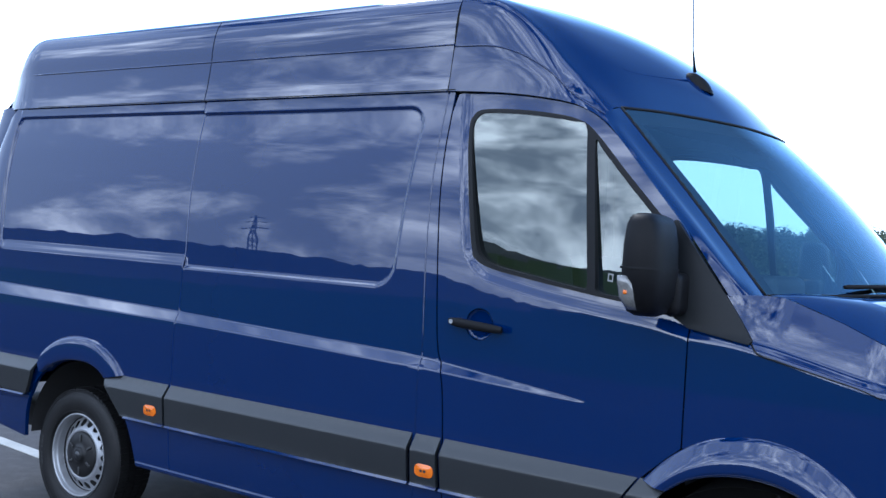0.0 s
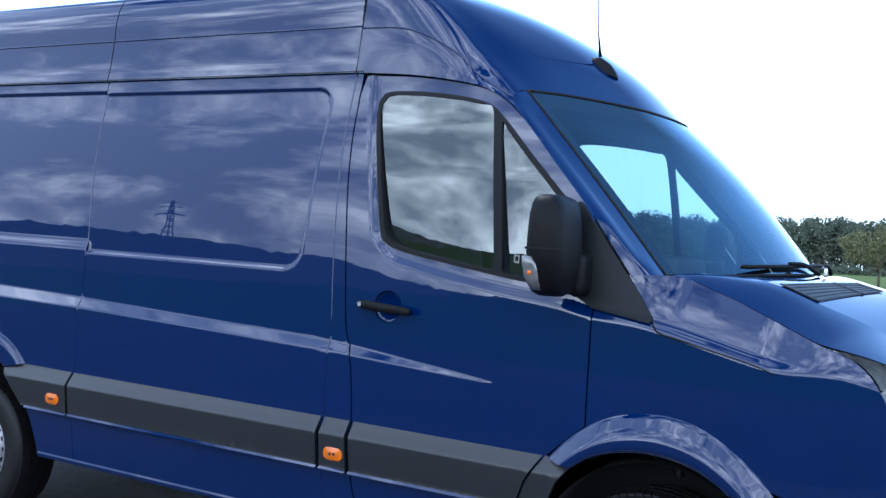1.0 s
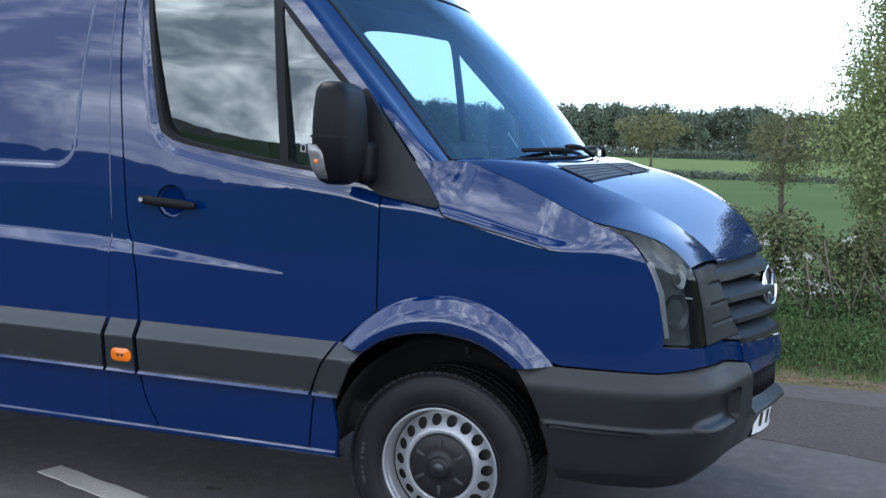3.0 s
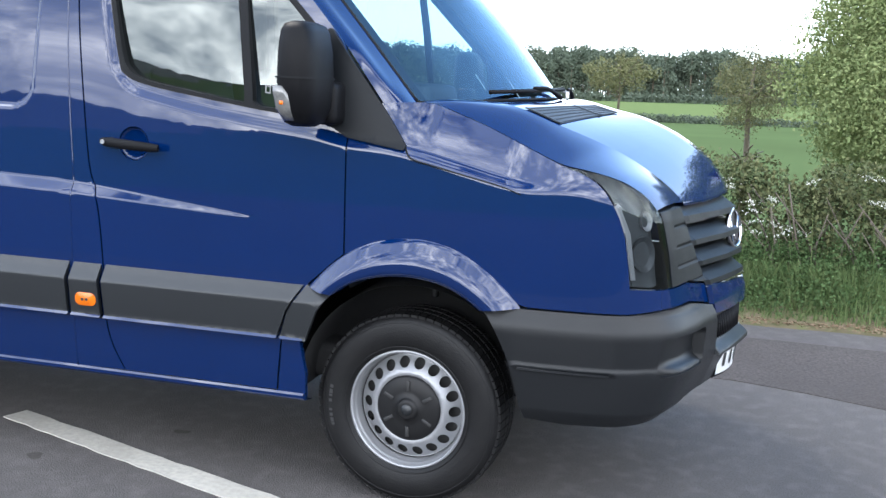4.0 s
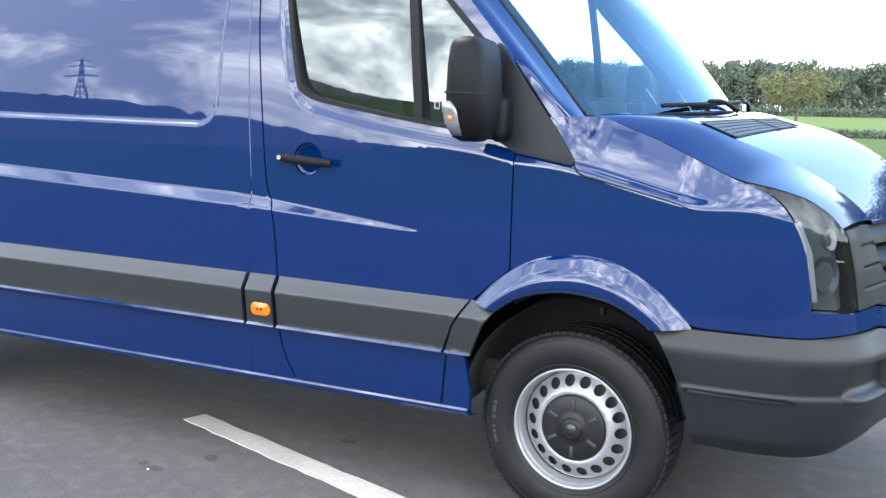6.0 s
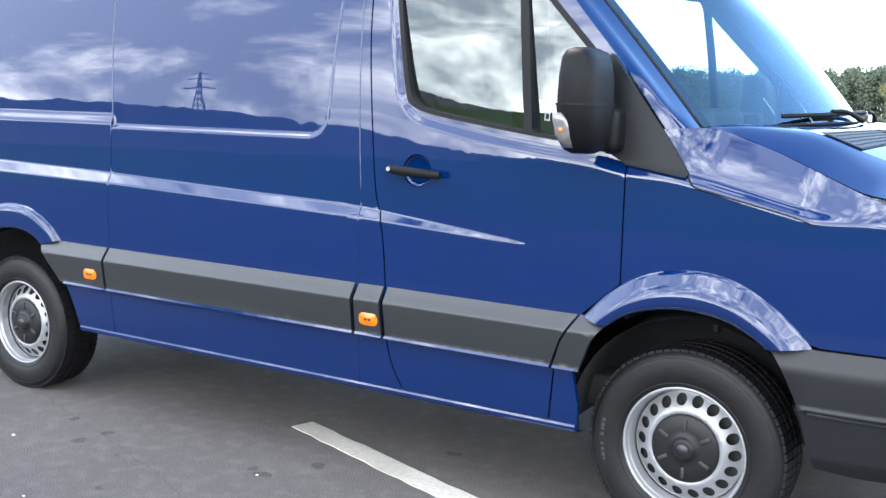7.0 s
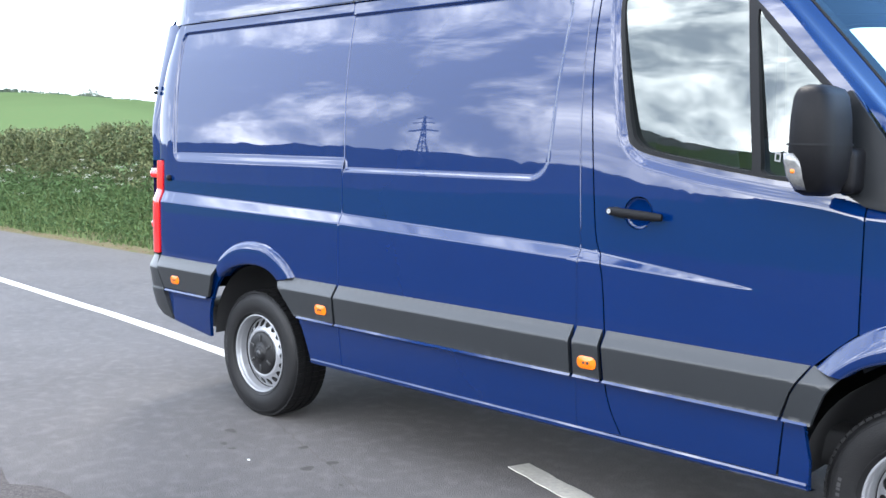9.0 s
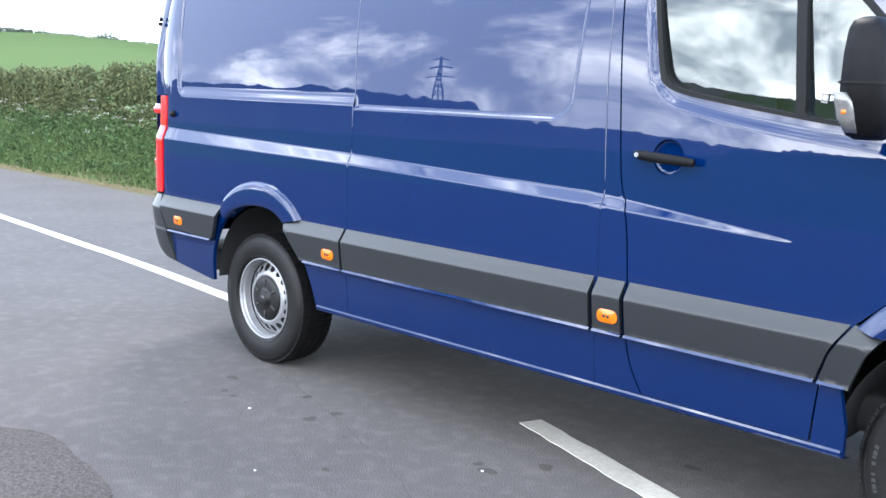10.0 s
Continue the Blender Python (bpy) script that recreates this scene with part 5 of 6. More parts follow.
def wheel(at, name):
    """A steel wheel on its tyre, facing -y from its hub face."""
    R = 0.362
    e = thing(name, "", "")
    e.parent = van
    e.location = at
    prof = [(0.218, -0.085), (0.228, -0.106), (0.252, -0.118), (0.285, -0.1225), (0.318, -0.1205), (0.337, -0.115), (0.350, -0.105), (0.357, -0.092), (R, -0.05), (R, 0.05), (0.357, 0.092), (0.350, 0.105), (0.318, 0.1205), (0.285, 0.1225), (0.228, 0.106), (0.218, 0.085)]
    tyre = part("tyre", lathe(prof, (0, 0, 0), 96), RUBBER, e, "black road tyre")
    # tread blocks between three grooves
    for y0, y1 in ((-0.101, -0.054), (-0.045, -0.006), (0.006, 0.045), (0.054, 0.101)):
        verts, faces = [], []
        n = 72
        for k in range(n):
            a0, a1 = k * math.tau / n, (k + 0.84) * math.tau / n
            sk = 0.012 * (1 if y0 < 0 else -1)
            for r in (R - 0.004, R + 0.006):
                for a in (a0, a1):
                    for y in (y0, y1):
                        rr = r - (0.006 if abs(y) > 0.09 else 0)
                        aa = a + (sk if y == y1 else 0)
                        verts.append((rr * math.cos(aa), y, rr * math.sin(aa)))
            b = 8 * k
            faces += [(b + 4, b + 5, b + 7, b + 6), (b, b + 1, b + 5, b + 4), (b + 2, b + 6, b + 7, b + 3), (b, b + 4, b + 6, b + 2), (b + 1, b + 3, b + 7, b + 5)]
        part("tread_rib", mesh(verts, faces), RUBBER, tyre, smooth=False)
    for r in (0.333, 0.242):
        part("sidewall_rib", lathe([(r - 0.003, -0.116 if r > 0.3 else -0.1135), (r, -0.119 if r > 0.3 else -0.1185), (r + 0.003, -0.114 if r > 0.3 else -0.116)], (0, 0, 0), 72), RUBBER, tyre)
    # raised marks on the sidewall where the maker's lettering runs
    for k in range(9):
        if k == 4:
            continue
        a, w = math.pi * 0.93 + k * 0.062, (0.012, 0.016, 0.009)[k % 3] / 0.3
        me = mesh([(r * math.cos(q), -0.1245 if r < 0.3 else -0.1225, r * math.sin(q)) for q in (a, a + w) for r in (0.295, 0.309)], [(0, 2, 3, 1)])
        part("lettering_bar", me, TYRE_MARK, tyre, smooth=False)
    rimp = [(0.220, -0.080), (0.229, -0.100), (0.2265, -0.108), (0.220, -0.109), (0.2165, -0.104), (0.215, -0.092), (0.2135, -0.088), (0.211, -0.086), (0.2095, -0.078), (0.209, -0.055), (0.205, -0.040), (0.198, -0.040)]
    rim = part("rim", lathe(rimp, (0, 0, 0), 72), STEEL, e, "silver-painted steel wheel rim")
    part("rim_barrel", lathe([(0.203, -0.05), (0.199, -0.02), (0.199, 0.1)], (0, 0, 0), 48), DARK, rim)
    # dished disc with a ring of round holes
    n, hr, rc = 18, 0.0205, 0.172
    outer = [(0.200 * math.cos(a), 0.200 * math.sin(a)) for a in np.linspace(0, math.tau, 97)[:-1]]
    hub = [(0.118 * math.cos(a), 0.118 * math.sin(a)) for a in np.linspace(0, math.tau, 49)[:-1]]
    holes = [[(rc * math.cos(k * math.tau / n) + hr * math.cos(a), rc * math.sin(k * math.tau / n) + hr * math.sin(a)) for a in np.linspace(0, math.tau, 15)[:-1]] for k in range(n)]

    def dish(u, v, o):
        r = math.hypot(u, v)
        y = -float(np.interp(r, [0.09, 0.118, 0.129, 0.140, 0.153, 0.186, 0.200], [0.070, 0.074, 0.082, 0.082, 0.071, 0.046, 0.040]))
        return Vector((u, y - o, v))
    part("disc", skin_panel(outer, dish, [hub] + holes, du=0.012, dv=0.012, rim=0.004), STEEL, rim)
    # flat black disc standing in for the shade behind the holes
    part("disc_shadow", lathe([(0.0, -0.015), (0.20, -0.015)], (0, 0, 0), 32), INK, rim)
    cap = part("hub_cap", lathe([(0.126, -0.070), (0.124, -0.084), (0.116, -0.090), (0.07, -0.094), (0.045, -0.094), (0.041, -0.100), (0.036, -0.108), (0.028, -0.110), (0.0, -0.110)], (0, 0, 0), 48), HUB, e, "black plastic hub cap")
    for k in range(6):
        a = k * math.tau / 6 + math.pi / 2
        b = box((0.040, 0.014, 0.014), (0, 0, 0), 0.003)
        bmesh.ops.transform(b, matrix=Matrix.Translation((0.088 * math.cos(a), -0.0915, 0.088 * math.sin(a))) @ Matrix.Rotation(-a, 4, "Y"), verts=b.verts)
        part("cap_slot", b, INK, cap)
    part("centre_boss", lathe([(0.022, -0.1095), (0.021, -0.1125), (0.0, -0.1125)], (0, 0, 0), 24), TRIM, cap)
    return e


for x in (0.0, -3.665):
    w = wheel((x + (0.012 if x == 0 else 0.005), -0.805, 0.333), "wheel")
    w.rotation_euler = (0, 0, radians(-3.0) if x == 0 else 0)
    tagged(w, "black tyre on a silver steel wheel")
    f = copy_thing(w, Matrix.Translation((x, 0.805, 0.333)) @ Matrix.Rotation(math.pi, 4, "Z"))


# ---- hedges, verge, trees ----
def leaves(centres, size, rng, squash=1.0):
    """Small folded leaves at the given places, turned every way."""
    n = len(centres)
    c = np.asarray(centres)
    a = rng.normal(size=(n, 3))
    a /= np.linalg.norm(a, axis=1)[:, None]
    b = np.cross(a, rng.normal(size=(n, 3)))
    b /= np.linalg.norm(b, axis=1)[:, None]
    s = size * rng.uniform(0.6, 1.3, size=(n, 1))
    v = np.stack([c - a * s, c + b * s * 0.55, c + a * s, c - b * s * 0.55], 1).reshape(-1, 3)
    f = np.arange(4 * n).reshape(-1, 4)
    me = bpy.data.meshes.new("leaves")
    me.vertices.add(4 * n)
    me.vertices.foreach_set("co", v.ravel())
    me.loops.add(4 * n)
    me.loops.foreach_set("vertex_index", f.ravel())
    me.polygons.add(n)
    me.polygons.foreach_set("loop_start", np.arange(0, 4 * n, 4))
    me.update(calc_edges=True)
    return me


def clumps(rng, n, spread, radius, per):
    """Places in many small balls: spread(k) gives the balls' middles."""
    mid = np.array([spread(rng) for _ in range(n)])
    p = np.repeat(mid, per, axis=0)
    d = rng.normal(size=p.shape)
    d /= np.linalg.norm(d, axis=1)[:, None]
    return p + d * radius * rng.uniform(0.3, 1.0, size=(len(p), 1)) ** 0.5


def hedge(x0, x1, y, low, high, depth, n, size, seed):
    rng = np.random.default_rng(seed)

    def spread(r):
        x = r.uniform(x0, x1)
        yy = y + 0.0 - 0.031 * x
        top = high(x) + 0.16 * noise.noise(Vector((x * 0.8, seed, 0))) + 0.1 * noise.noise(Vector((x * 2.6, seed, 3)))
        t = r.uniform(0, 1) ** 0.8
        z = low(x) + (top - low(x)) * t
        return (x, yy + depth * (r.uniform(-0.5, 0.5)) * (1 - 0.35 * t), z + height(x, yy))
    return leaves(clumps(rng, n, spread, 0.13, 40), size, rng)


near_h = tagged(part("hedge", hedge(-0.5, 9.0, 4.68, lambda x: 0.05, lambda x: 0.85, 1.1, 2100, 0.022, 4), LEAF, None), "clipped hawthorn hedge behind the verge", "hedge", kind="stuff")
far_h = tagged(part("hedge", hedge(-34, -9, 4.85, lambda x: 0.1, lambda x: 1.32, 1.2, 2300, 0.033, 5), LEAF, None), "long clipped hawthorn hedge along the road", "hedge", kind="stuff")
mid_h = tagged(part("hedge", hedge(-9, -0.5, 4.6, lambda x: 0.05, lambda x: 1.0, 1.0, 300, 0.06, 6), LEAF, None), "clipped hawthorn hedge behind the van", "hedge", kind="stuff")


rng = np.random.default_rng(29)
bm = bmesh.new()
for _ in range(110):
    x = rng.uniform(0.2, 7.5)
    y = 4.2 - 0.031 * x + rng.uniform(-0.12, 0.2)
    z, h = height(x, y), rng.uniform(0.35, 0.8)
    lx, ly = rng.uniform(-0.45, 0.45), rng.uniform(-0.12, 0.12)
    stem = tube([(x, y, z), (x + lx * 0.35 + rng.uniform(-0.04, 0.04), y + ly * 0.4, z + h * 0.5), (x + lx, y + ly, z + h)], rng.uniform(0.005, 0.011), 5, 0.5)
    me = bpy.data.meshes.new("stem")
    stem.to_mesh(me)
    stem.free()
    bm.from_mesh(me)
    bpy.data.meshes.remove(me)
tagged(part("hedge_stems", bm, STEM, near_h), kind="stuff")


def blades(x0, x1, d0, d1, n, tall, width, seed):
    rng = np.random.default_rng(seed)
    x = rng.uniform(x0, x1, n)
    d = d0 + (d1 - d0) * rng.uniform(0, 1, n) ** 0.8
    y = 2.85 - 0.028 * x + d
    z = np.array([height(a, b) for a, b in zip(x, y)]) - 0.02
    d = np.where(d < 0.45, d + 0.25 * np.array([max(0.0, noise.noise(Vector((a * 1.7, 2.0, seed)))) for a in x]), d)
    h = tall * rng.uniform(0.35, 1.0, n) * np.array([0.8 + 0.5 * noise.noise(Vector((a * 0.9, b * 2.0, seed))) for a, b in zip(x, d)]) * (0.45 + 0.55 * np.clip(d / 0.7, 0, 1))
    ang, lean = rng.uniform(0, math.tau, n), rng.uniform(0.05, 0.45, n) * h
    ca, sa = np.cos(ang), np.sin(ang)
    la = rng.uniform(0, math.tau, n)
    base = np.stack([x, y, z], 1)
    wv = np.stack([ca, sa, np.zeros(n)], 1) * width
    mid = base + np.stack([np.cos(la) * lean * 0.35, np.sin(la) * lean * 0.35, h * 0.6], 1)
    tip = base + np.stack([np.cos(la) * lean, np.sin(la) * lean, h], 1)
    v = np.stack([base - wv, base + wv, mid + wv * 0.6, tip, mid - wv * 0.6], 1).reshape(-1, 3)
    f = np.arange(5 * n).reshape(-1, 5)
    me = bpy.data.meshes.new("blades")
    me.vertices.add(5 * n)
    me.vertices.foreach_set("co", v.ravel())
    me.loops.add(5 * n)
    me.loops.foreach_set("vertex_index", f.ravel())
    me.polygons.add(n)
    me.polygons.foreach_set("loop_start", np.arange(0, 5 * n, 5))
    me.update(calc_edges=True)
    return me


tagged(part("verge_grass", blades(-0.5, 8, 0.12, 1.9, 32000, 0.33, 0.005, 1), GRASS, None), "long uncut green verge grass", "grass", kind="stuff")
rng = np.random.default_rng(9)
weeds = []
for _ in range(900):
    x = rng.uniform(0.2, 7)
    d = rng.uniform(0.22, 1.6)
    weeds.append((x, EDGE(x) + d, height(x, EDGE(x) + d) + rng.uniform(0.02, 0.27) * min(1, d)))
p = np.repeat(np.array(weeds), 60, axis=0)
tagged(part("verge_weeds", leaves(p + rng.normal(size=p.shape) * 0.06, 0.015, rng), LEAF_WEED, None), "low leafy weeds along the hedge bottom", "weeds", kind="stuff")
tagged(part("verge_grass", blades(-34, -8, 0.14, 2.2, 60000, 0.36, 0.010, 2), GRASS, None), "long uncut green verge grass on a bank", "grass", kind="stuff")
weeds = []
for _ in range(1500):
    x, d = rng.uniform(-30, -8), rng.uniform(0.2, 2.0)
    weeds.append((x, EDGE(x) + d, height(x, EDGE(x) + d) + rng.uniform(0.05, 0.4) * min(1, d)))
p = np.repeat(np.array(weeds), 36, axis=0)
tagged(part("verge_weeds", leaves(p + rng.normal(size=p.shape) * 0.11, 0.026, rng), LEAF_WEED, None), "leafy weeds in the long grass of the bank", "weeds", kind="stuff")
xs = np.arange(-60, 40, 0.5)
rows = []
for d in (-0.12, 0.05, 0.25, 0.6, 1.2, 1.8, 2.6, 3.4):
    rows.append([(x, EDGE(x) + d + (0.07 * noise.noise(Vector((x * 1.3, 9, 0))) if d < 0.3 else 0), height(x, EDGE(x) + d) + (-0.006 if d < 0 else 0.012 if d < 0.1 else 0.02)) for x in xs])
tagged(part("verge", grid_mesh(rows), SOIL, None), "worn earth and grass verge along the road edge", "verge", kind="structure")


rng = np.random.default_rng(19)
lit = []
for _ in range(9000):
    x = rng.uniform(-6, 7) if rng.uniform() < 0.7 else rng.uniform(-30, -6)
    d = rng.normal() * 0.07 + 0.06 + 0.06 * noise.noise(Vector((x * 1.1, 4, 0)))
    lit.append((x, EDGE(x) + d, height(x, EDGE(x) + d) + 0.022))
me = leaves(lit, 0.016, rng)
co = np.empty(3 * len(me.vertices))
me.vertices.foreach_get("co", co)
co[2::3] = 0.018 + (co[2::3] - 0.018) * 0.4
me.vertices.foreach_set("co", co)
tagged(part("leaf_litter", me, LITTER, None), "brown leaf litter along the road edge", "leaf litter", kind="stuff")


def parsley(x0, x1, d0, d1, n, tall, seed):
    """Cow parsley heads on thin stalks."""
    rng = np.random.default_rng(seed)
    heads, stalks, sf = [], [], []
    for _ in range(n):
        x = rng.uniform(x0, x1)
        y = EDGE(x) + rng.uniform(d0, d1)
        z0 = height(x, y)
        h = tall * rng.uniform(0.4, 1.0)
        lx, ly = rng.uniform(-0.1, 0.1, 2)
        b = len(stalks)
        stalks += [(x - 0.004, y, z0), (x + 0.004, y, z0), (x + lx, y + ly, z0 + h)]
        sf.append((b, b + 1, b + 2))
        for _ in range(26):
            heads.append((x + lx + rng.normal() * 0.035, y + ly + rng.normal() * 0.035, z0 + h + rng.normal() * 0.014))
    return leaves(heads, 0.0085, rng), mesh(stalks, sf)


for x0, x1, d0, d1, n, tall, seed in ((0.3, 6, 0.8, 1.4, 75, 0.86, 7), (-30, -9, 0.9, 1.9, 150, 0.75, 8)):
    heads, stalks = parsley(x0, x1, d0, d1, n, tall, seed)
    cp = tagged(part("cow_parsley", stalks, GRASS, None), "flowering white cow parsley in the verge", "wild flowers", kind="stuff")
    tagged(part("flower_heads", heads, BLOSSOM, cp), kind="stuff")


def tree(name, at, tall, crown_r, crown_low, n, per, leaf, material, label, seed, ball=0.45, flat=0.8):
    """A tapered trunk with limbs and a crown of leaf clumps set along them."""
    rng = np.random.default_rng(seed)
    e = thing(name, label, "tree" if tall > 3.5 else "shrub", at)
    part("trunk", tube([(0, 0, -0.2), (0.05 * tall / 5, 0, tall * 0.3), (0, 0.03, tall * 0.65), (0.05, 0, tall * 0.9)], tall * 0.026, 9, 0.25), TWIG, e)
    ends = []
    for k in range(11):
        a, z = k * 2.4 + rng.uniform(-0.4, 0.4), tall * rng.uniform(0.2, 0.7)
        r = crown_r * rng.uniform(0.5, 0.95)
        top = Vector((r * math.cos(a), r * math.sin(a), min(tall * 0.95, z + r * rng.uniform(0.3, 0.9))))
        part("limb", tube([(0, 0, z), top * 0.5 + Vector((0, 0, z * 0.55)), top], tall * 0.010, 6, 0.3), TWIG, e)
        ends.append(top)

    def spread(r):
        while True:
            d = r.normal(size=3)
            d /= np.linalg.norm(d)
            k = r.uniform(0.45, 1.0) ** 0.5
            lump = 1 + 0.28 * noise.noise(Vector(d * 2.1 + seed))
            p = d * k * lump * np.array([crown_r, crown_r, (tall - crown_low) / 2]) + np.array([0, 0, (tall + crown_low) / 2])
            if noise.noise(Vector(p * (1.5 / crown_r) + seed * 3.0)) > -0.22:
                return p
    part("crown", leaves(clumps(rng, n, spread, ball, per), leaf, rng), material, e)
    return e


bush = tree("sallow_bush", (4.72, 8.6, height(4.72, 8.6)), 4.7, 2.65, -0.4, 4600, 110, 0.022, LEAF_BUSH, "broad fresh green sallow bush behind the hedge", 11, 0.3)
tree("thorn_bush", (1.52, 13.5, height(1.52, 13.5)), 2.95, 0.55, 1.45, 190, 46, 0.020, LEAF_BUD, "sparse budding thorn bush beyond the hedge", 12, 0.2)
tree("field_oak", (-15.4, 165, height(-15.4, 165)), 9.6, 5.6, 3.4, 120, 44, 0.2, LEAF_BUD, "lone oak standing in a field hedge", 13, 0.9)
tree("field_tree", (-138, 66, height(-138, 66)), 2.3, 1.7, 0.4, 60, 26, 0.12, LEAF_HAZE, "small lone tree on the skyline", 14, 0.9)


def far_hedge(points, tall, deep, n, size, seed, name, label):
    rng = np.random.default_rng(seed)
    c = resample(points, 200)

    def spread(r):
        p = c[int(r.integers(0, 201))]
        x, y = p.x + r.uniform(-1.5, 1.5), p.y + r.uniform(-deep, deep)
        top = tall * (1 + 0.25 * noise.noise(Vector((x * 0.05, y * 0.05, seed))))
        return (x, y, height(x, y) + r.uniform(0, top))
    return tagged(part(name, leaves(clumps(rng, n, spread, 0.55 * tall, 26), size, rng), LEAF_HAZE, None), label, "hedge", kind="stuff")


far_hedge([(-120, 118, 0), (-15, 125, 0), (60, 128, 0)], 0.72, 0.7, 2200, 0.13, 21, "field_hedge", "dark hedge between the fields")
far_hedge([(-130, 255, 0), (0, 265, 0), (90, 268, 0)], 1.6, 1.0, 1500, 0.28, 22, "field_hedge", "far hedge at the foot of the wood")
far_hedge([(-150, 303, 0), (-30, 304, 0), (85, 305, 0)], 5.0, 2.0, 1500, 0.5, 24, "undergrowth", "dense undergrowth along the wood's edge")
far_hedge([(-128, 25, 0), (-130, 70, 0), (-124, 112, 0)], 0.6, 1.0, 2200, 0.1, 23, "field_hedge", "dark hedge along the skyline")


def wood(x0, x1, y0, y1, n, tall, seed, label):
    """A far wood: trunks and uneven crowns."""
    rng = np.random.default_rng(seed)
    mids = []
    tv, tf = [], []
    for _ in range(n):
        x, y = rng.uniform(x0, x1), y0 + (y1 - y0) * rng.uniform(0, 1) ** 1.5
        h = tall * rng.uniform(0.75, 1.1) * (1 + 0.12 * noise.noise(Vector((x * 0.03, seed, 0))))
        z = height(x, y)
        b = len(tv)
        tv += [(x - 0.25, y, z), (x + 0.25, y, z), (x + 0.15, y, z + h * 0.8), (x - 0.15, y, z + h * 0.8)]
        tf.append((b, b + 1, b + 2, b + 3))
        low = rng.choice((0.12, 0.35, 0.5))
        for _ in range(20):
            k = rng.uniform(low, 1)
            r = 2.6 * math.sin(math.pi * min(1, 0.15 + 0.8 * (1 - (k - low) / (1.001 - low) * 0.85)))
            mids.append((x + rng.normal() * r * 0.6, y + rng.normal() * r * 0.6, z + h * k))
    mids = np.array(mids)
    p = np.repeat(mids, 28, axis=0)
    p = p + rng.normal(size=p.shape) * 0.8
    w = tagged(part("woodland", leaves(p, 0.42, rng), LEAF_HAZE, None), label, "woodland", kind="stuff")
    tagged(part("trunks", mesh(tv, tf), TWIG, w), kind="stuff")


wood(-150, 80, 300, 340, 480, 14.3, 31, "mixed wood along the far side of the fields")

# pale field between the hedges
xs, ys = np.linspace(-120, 90, 60), np.linspace(131, 254, 40)
tagged(part("pale_field", grid_mesh([[(x, y, height(x, y) + 0.03) for x in xs] for y in ys]), FIELD_PALE, None), "pale yellow-green field of young crop", "field", kind="structure")

# wooded ridge and a pylon behind the camera
rng = np.random.default_rng(41)
rows = []
for k, (rad, f) in enumerate(((200, 0.0), (400, 0.5), (480, 1.0), (560, 1.05), (700, 0.6))):
    row = []
    for a in np.linspace(radians(165), radians(375), 420):
        top = 15 + 7 * noise.noise(Vector((math.cos(a) * 2.2, math.sin(a) * 2.2, 1.7))) + 4.0 * noise.noise(Vector((math.cos(a) * 11, math.sin(a) * 11, 4))) + 1.6 * noise.noise(Vector((math.cos(a) * 45, math.sin(a) * 45, 8)))
        top *= 1.0 - 0.42 * smooth(radians(222), radians(236), a)
        row.append((rad * math.cos(a), rad * math.sin(a), f * top + (1.2 * rng.uniform(-1, 1) if f else 0)))
    rows.append(row)
tagged(part("ridge", grid_mesh(rows), mat("wooded_hill", (0.026, 0.034, 0.03), 0.9, vary=0.6, scale=0.08), None), "dark wooded ridge on the horizon", "hill", kind="structure")


def pylon(at, tall):
    e = thing("pylon", "lattice steel power pylon on the horizon", "pylon", at)
    w = tall * 0.06
    legs = []
    for sx, sy in ((-1, -1), (1, -1), (1, 1), (-1, 1)):
        part("leg", tube([(sx * w, sy * w, 0), (sx * w * 0.35, sy * w * 0.35, tall * 0.62), (sx * w * 0.1, sy * w * 0.1, tall)], tall * 0.009, 5), PYLON, e)
        legs.append((sx, sy))
    for z in np.linspace(0.08, 0.9, 8) * tall:
        r = float(np.interp(z, [0, tall * 0.62, tall], [w, w * 0.35, w * 0.1]))
        for (a, b), (c, d) in zip(legs, legs[1:] + legs[:1]):
            part("brace", tube([(a * r, b * r, z), (c * r * 0.85, d * r * 0.85, z + tall * 0.1)], tall * 0.005, 4), PYLON, e)
    for z, l in ((0.66, 0.2), (0.8, 0.16), (0.93, 0.12)):
        part("crossarm", tube([(-l * tall, 0, z * tall), (0, 0, z * tall + tall * 0.025), (l * tall, 0, z * tall)], tall * 0.01, 5), PYLON, e)
    return e


pylon((-253, -252, height(-253, -252)), 34)

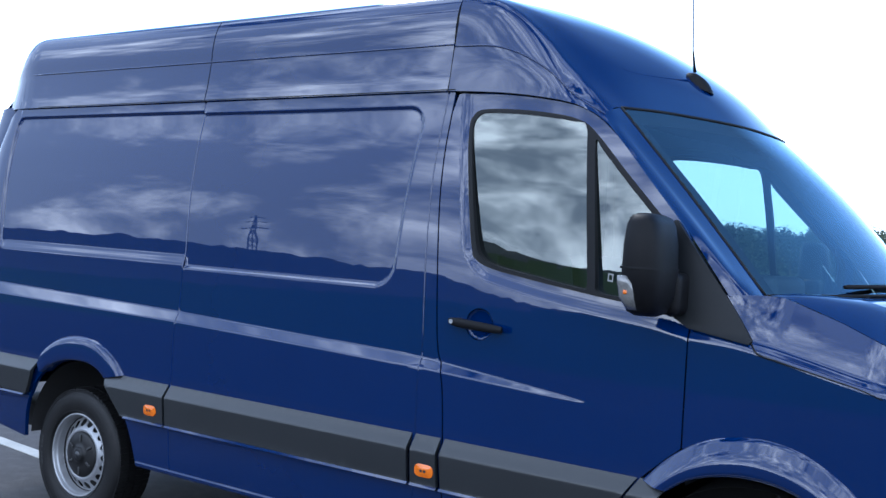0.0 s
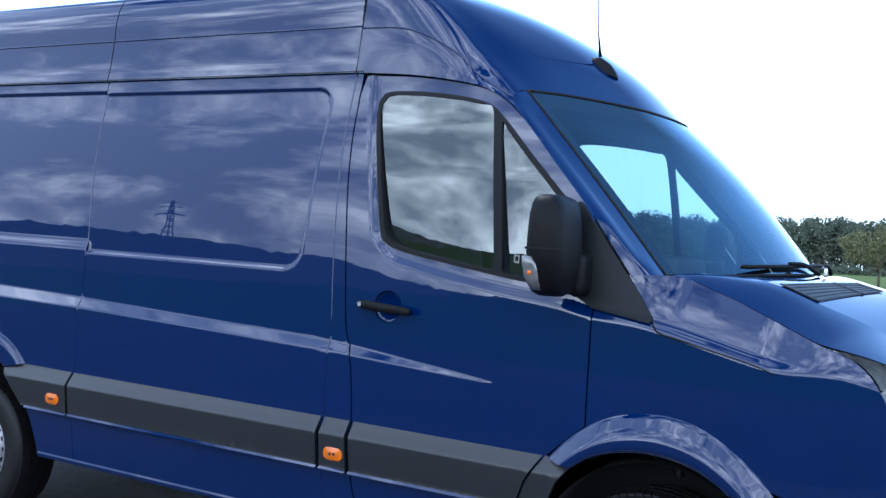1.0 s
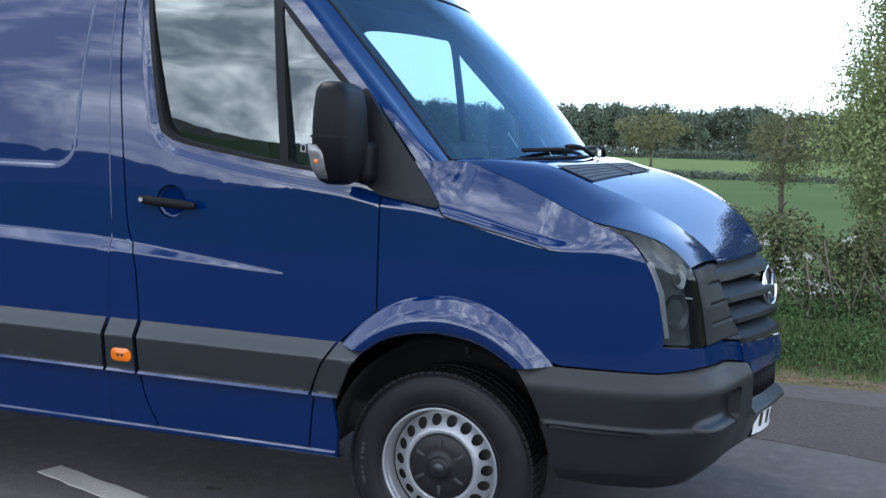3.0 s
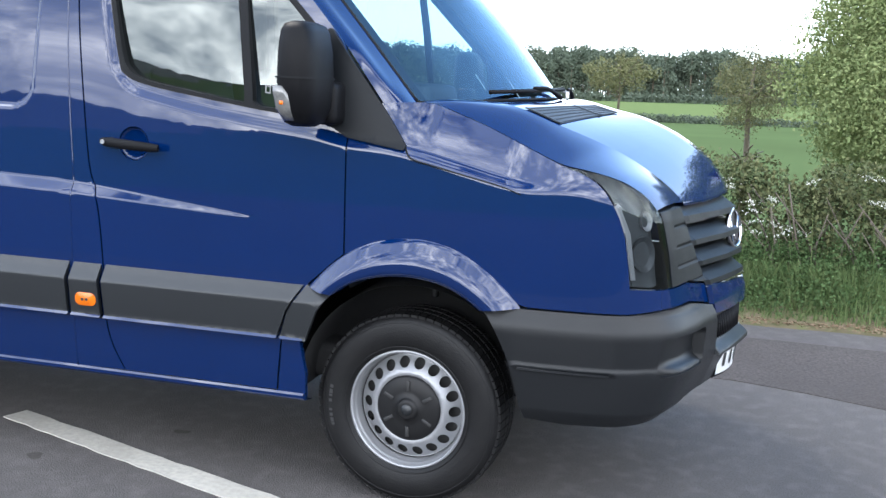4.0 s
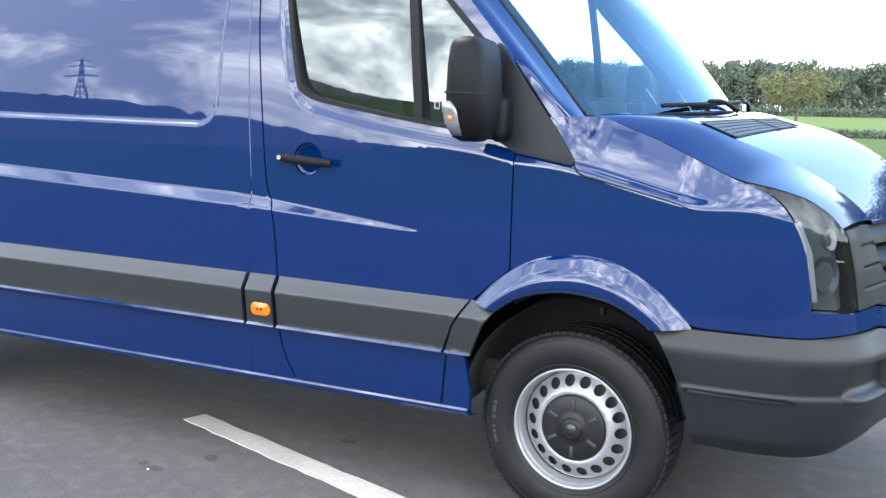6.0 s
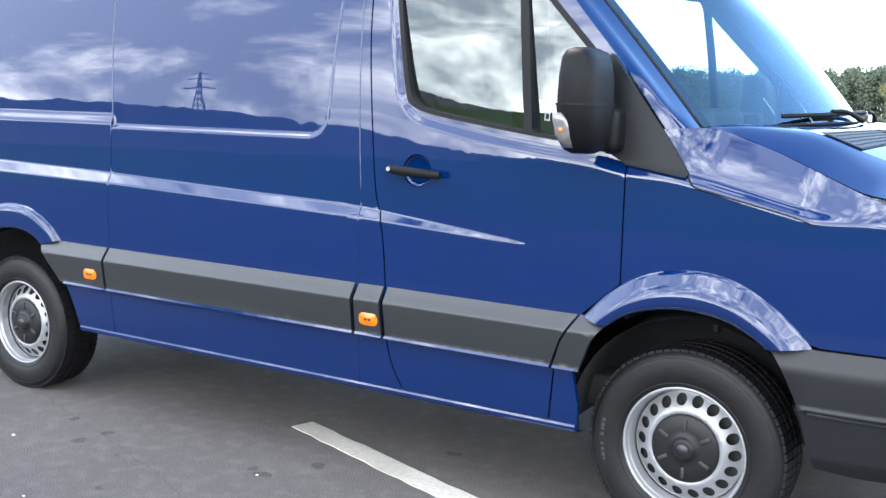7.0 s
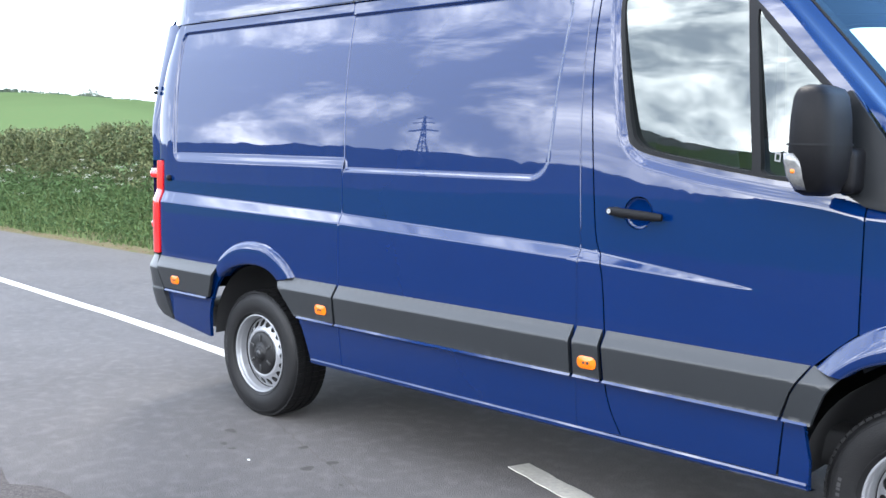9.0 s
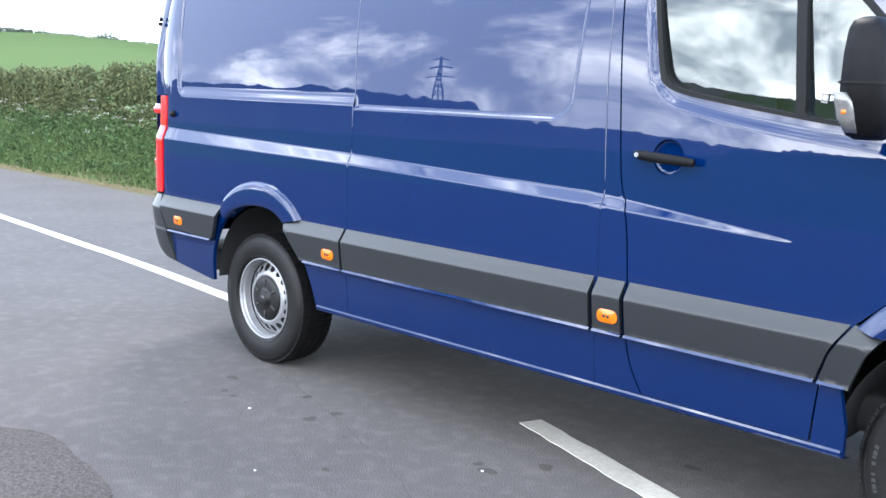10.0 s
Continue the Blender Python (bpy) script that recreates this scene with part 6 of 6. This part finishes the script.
# oil spots and grit on the tarmac
rng = np.random.default_rng(51)
SPOTS = [(-3.5, -1.22), (-2.97, -1.13), (-2.69, -1.33), (-2.67, -1.19), (-1.78, -1.16), (-1.7, -1.19), (-1.57, -0.98), (-1.16, -0.52)]
for k in range(20):
    x, y = SPOTS[k] if k < len(SPOTS) else (rng.uniform(-3.6, -0.2), rng.uniform(-2.1, -0.8))
    r = rng.uniform(0.02, 0.032) if k < len(SPOTS) else rng.uniform(0.006, 0.02)
    p1, p2 = rng.uniform(0, 6, 2)
    reach = lambda a: r * (1 + 0.2 * math.sin(2 * a + p1) + 0.13 * math.sin(3 * a + p2))
    o = [(x + 1.2 * reach(a) * math.cos(a), y + reach(a) * math.sin(a)) for a in np.linspace(0, math.tau, 19)[:-1]]
    tagged(part("oil_spot", mesh([(a, b, 0.002) for a, b in o], [tuple(range(18))]), STAIN, None, smooth=False), "small dark oil spot on the tarmac", "stain", "oil spots on the tarmac")
for _ in range(6):
    x, y = rng.uniform(-3.2, -0.6), rng.uniform(-2.3, -1.2)
    bm = bmesh.new()
    bmesh.ops.create_icosphere(bm, subdivisions=1, radius=rng.uniform(0.004, 0.009))
    bmesh.ops.scale(bm, vec=(1.3, 1, 0.6), verts=bm.verts)
    bmesh.ops.translate(bm, vec=(x, y, 0.006), verts=bm.verts)
    tagged(part("pebble", bm, PLATE if rng.uniform() < 0.5 else SOIL, None), "small loose stone on the tarmac", "stone", "loose stones on the tarmac")

CRACK = [(-3.52, -0.92, 0), (-3.0, -1.11, 0), (-2.6, -1.24, 0), (-2.28, -1.36, 0), (-2.02, -1.45, 0), (-1.55, -1.7, 0)]
# a fine crack wandering over the tarmac
c = resample(spline(CRACK, 8), 70)
left, right = [], []
for i, q in enumerate(c):
    w = 0.0014 + 0.003 * abs(noise.noise(Vector((i * 0.31, 2, 0))))
    dx, dy = 0.02 * noise.noise(Vector((i * 0.4, 5, 0))), 0.02 * noise.noise(Vector((i * 0.4, 8, 0)))
    left.append(Vector((q.x + dx + w, q.y + dy + w, 0.002)))
    right.append(Vector((q.x + dx - w, q.y + dy - w, 0.002)))
tagged(part("tarmac_crack", grid_mesh([left, right]), mat("crack_dirt", (0.085, 0.077, 0.072), 0.95, spec=0.1), None, smooth=False), "fine dark crack across the tarmac", "crack", kind="structure")
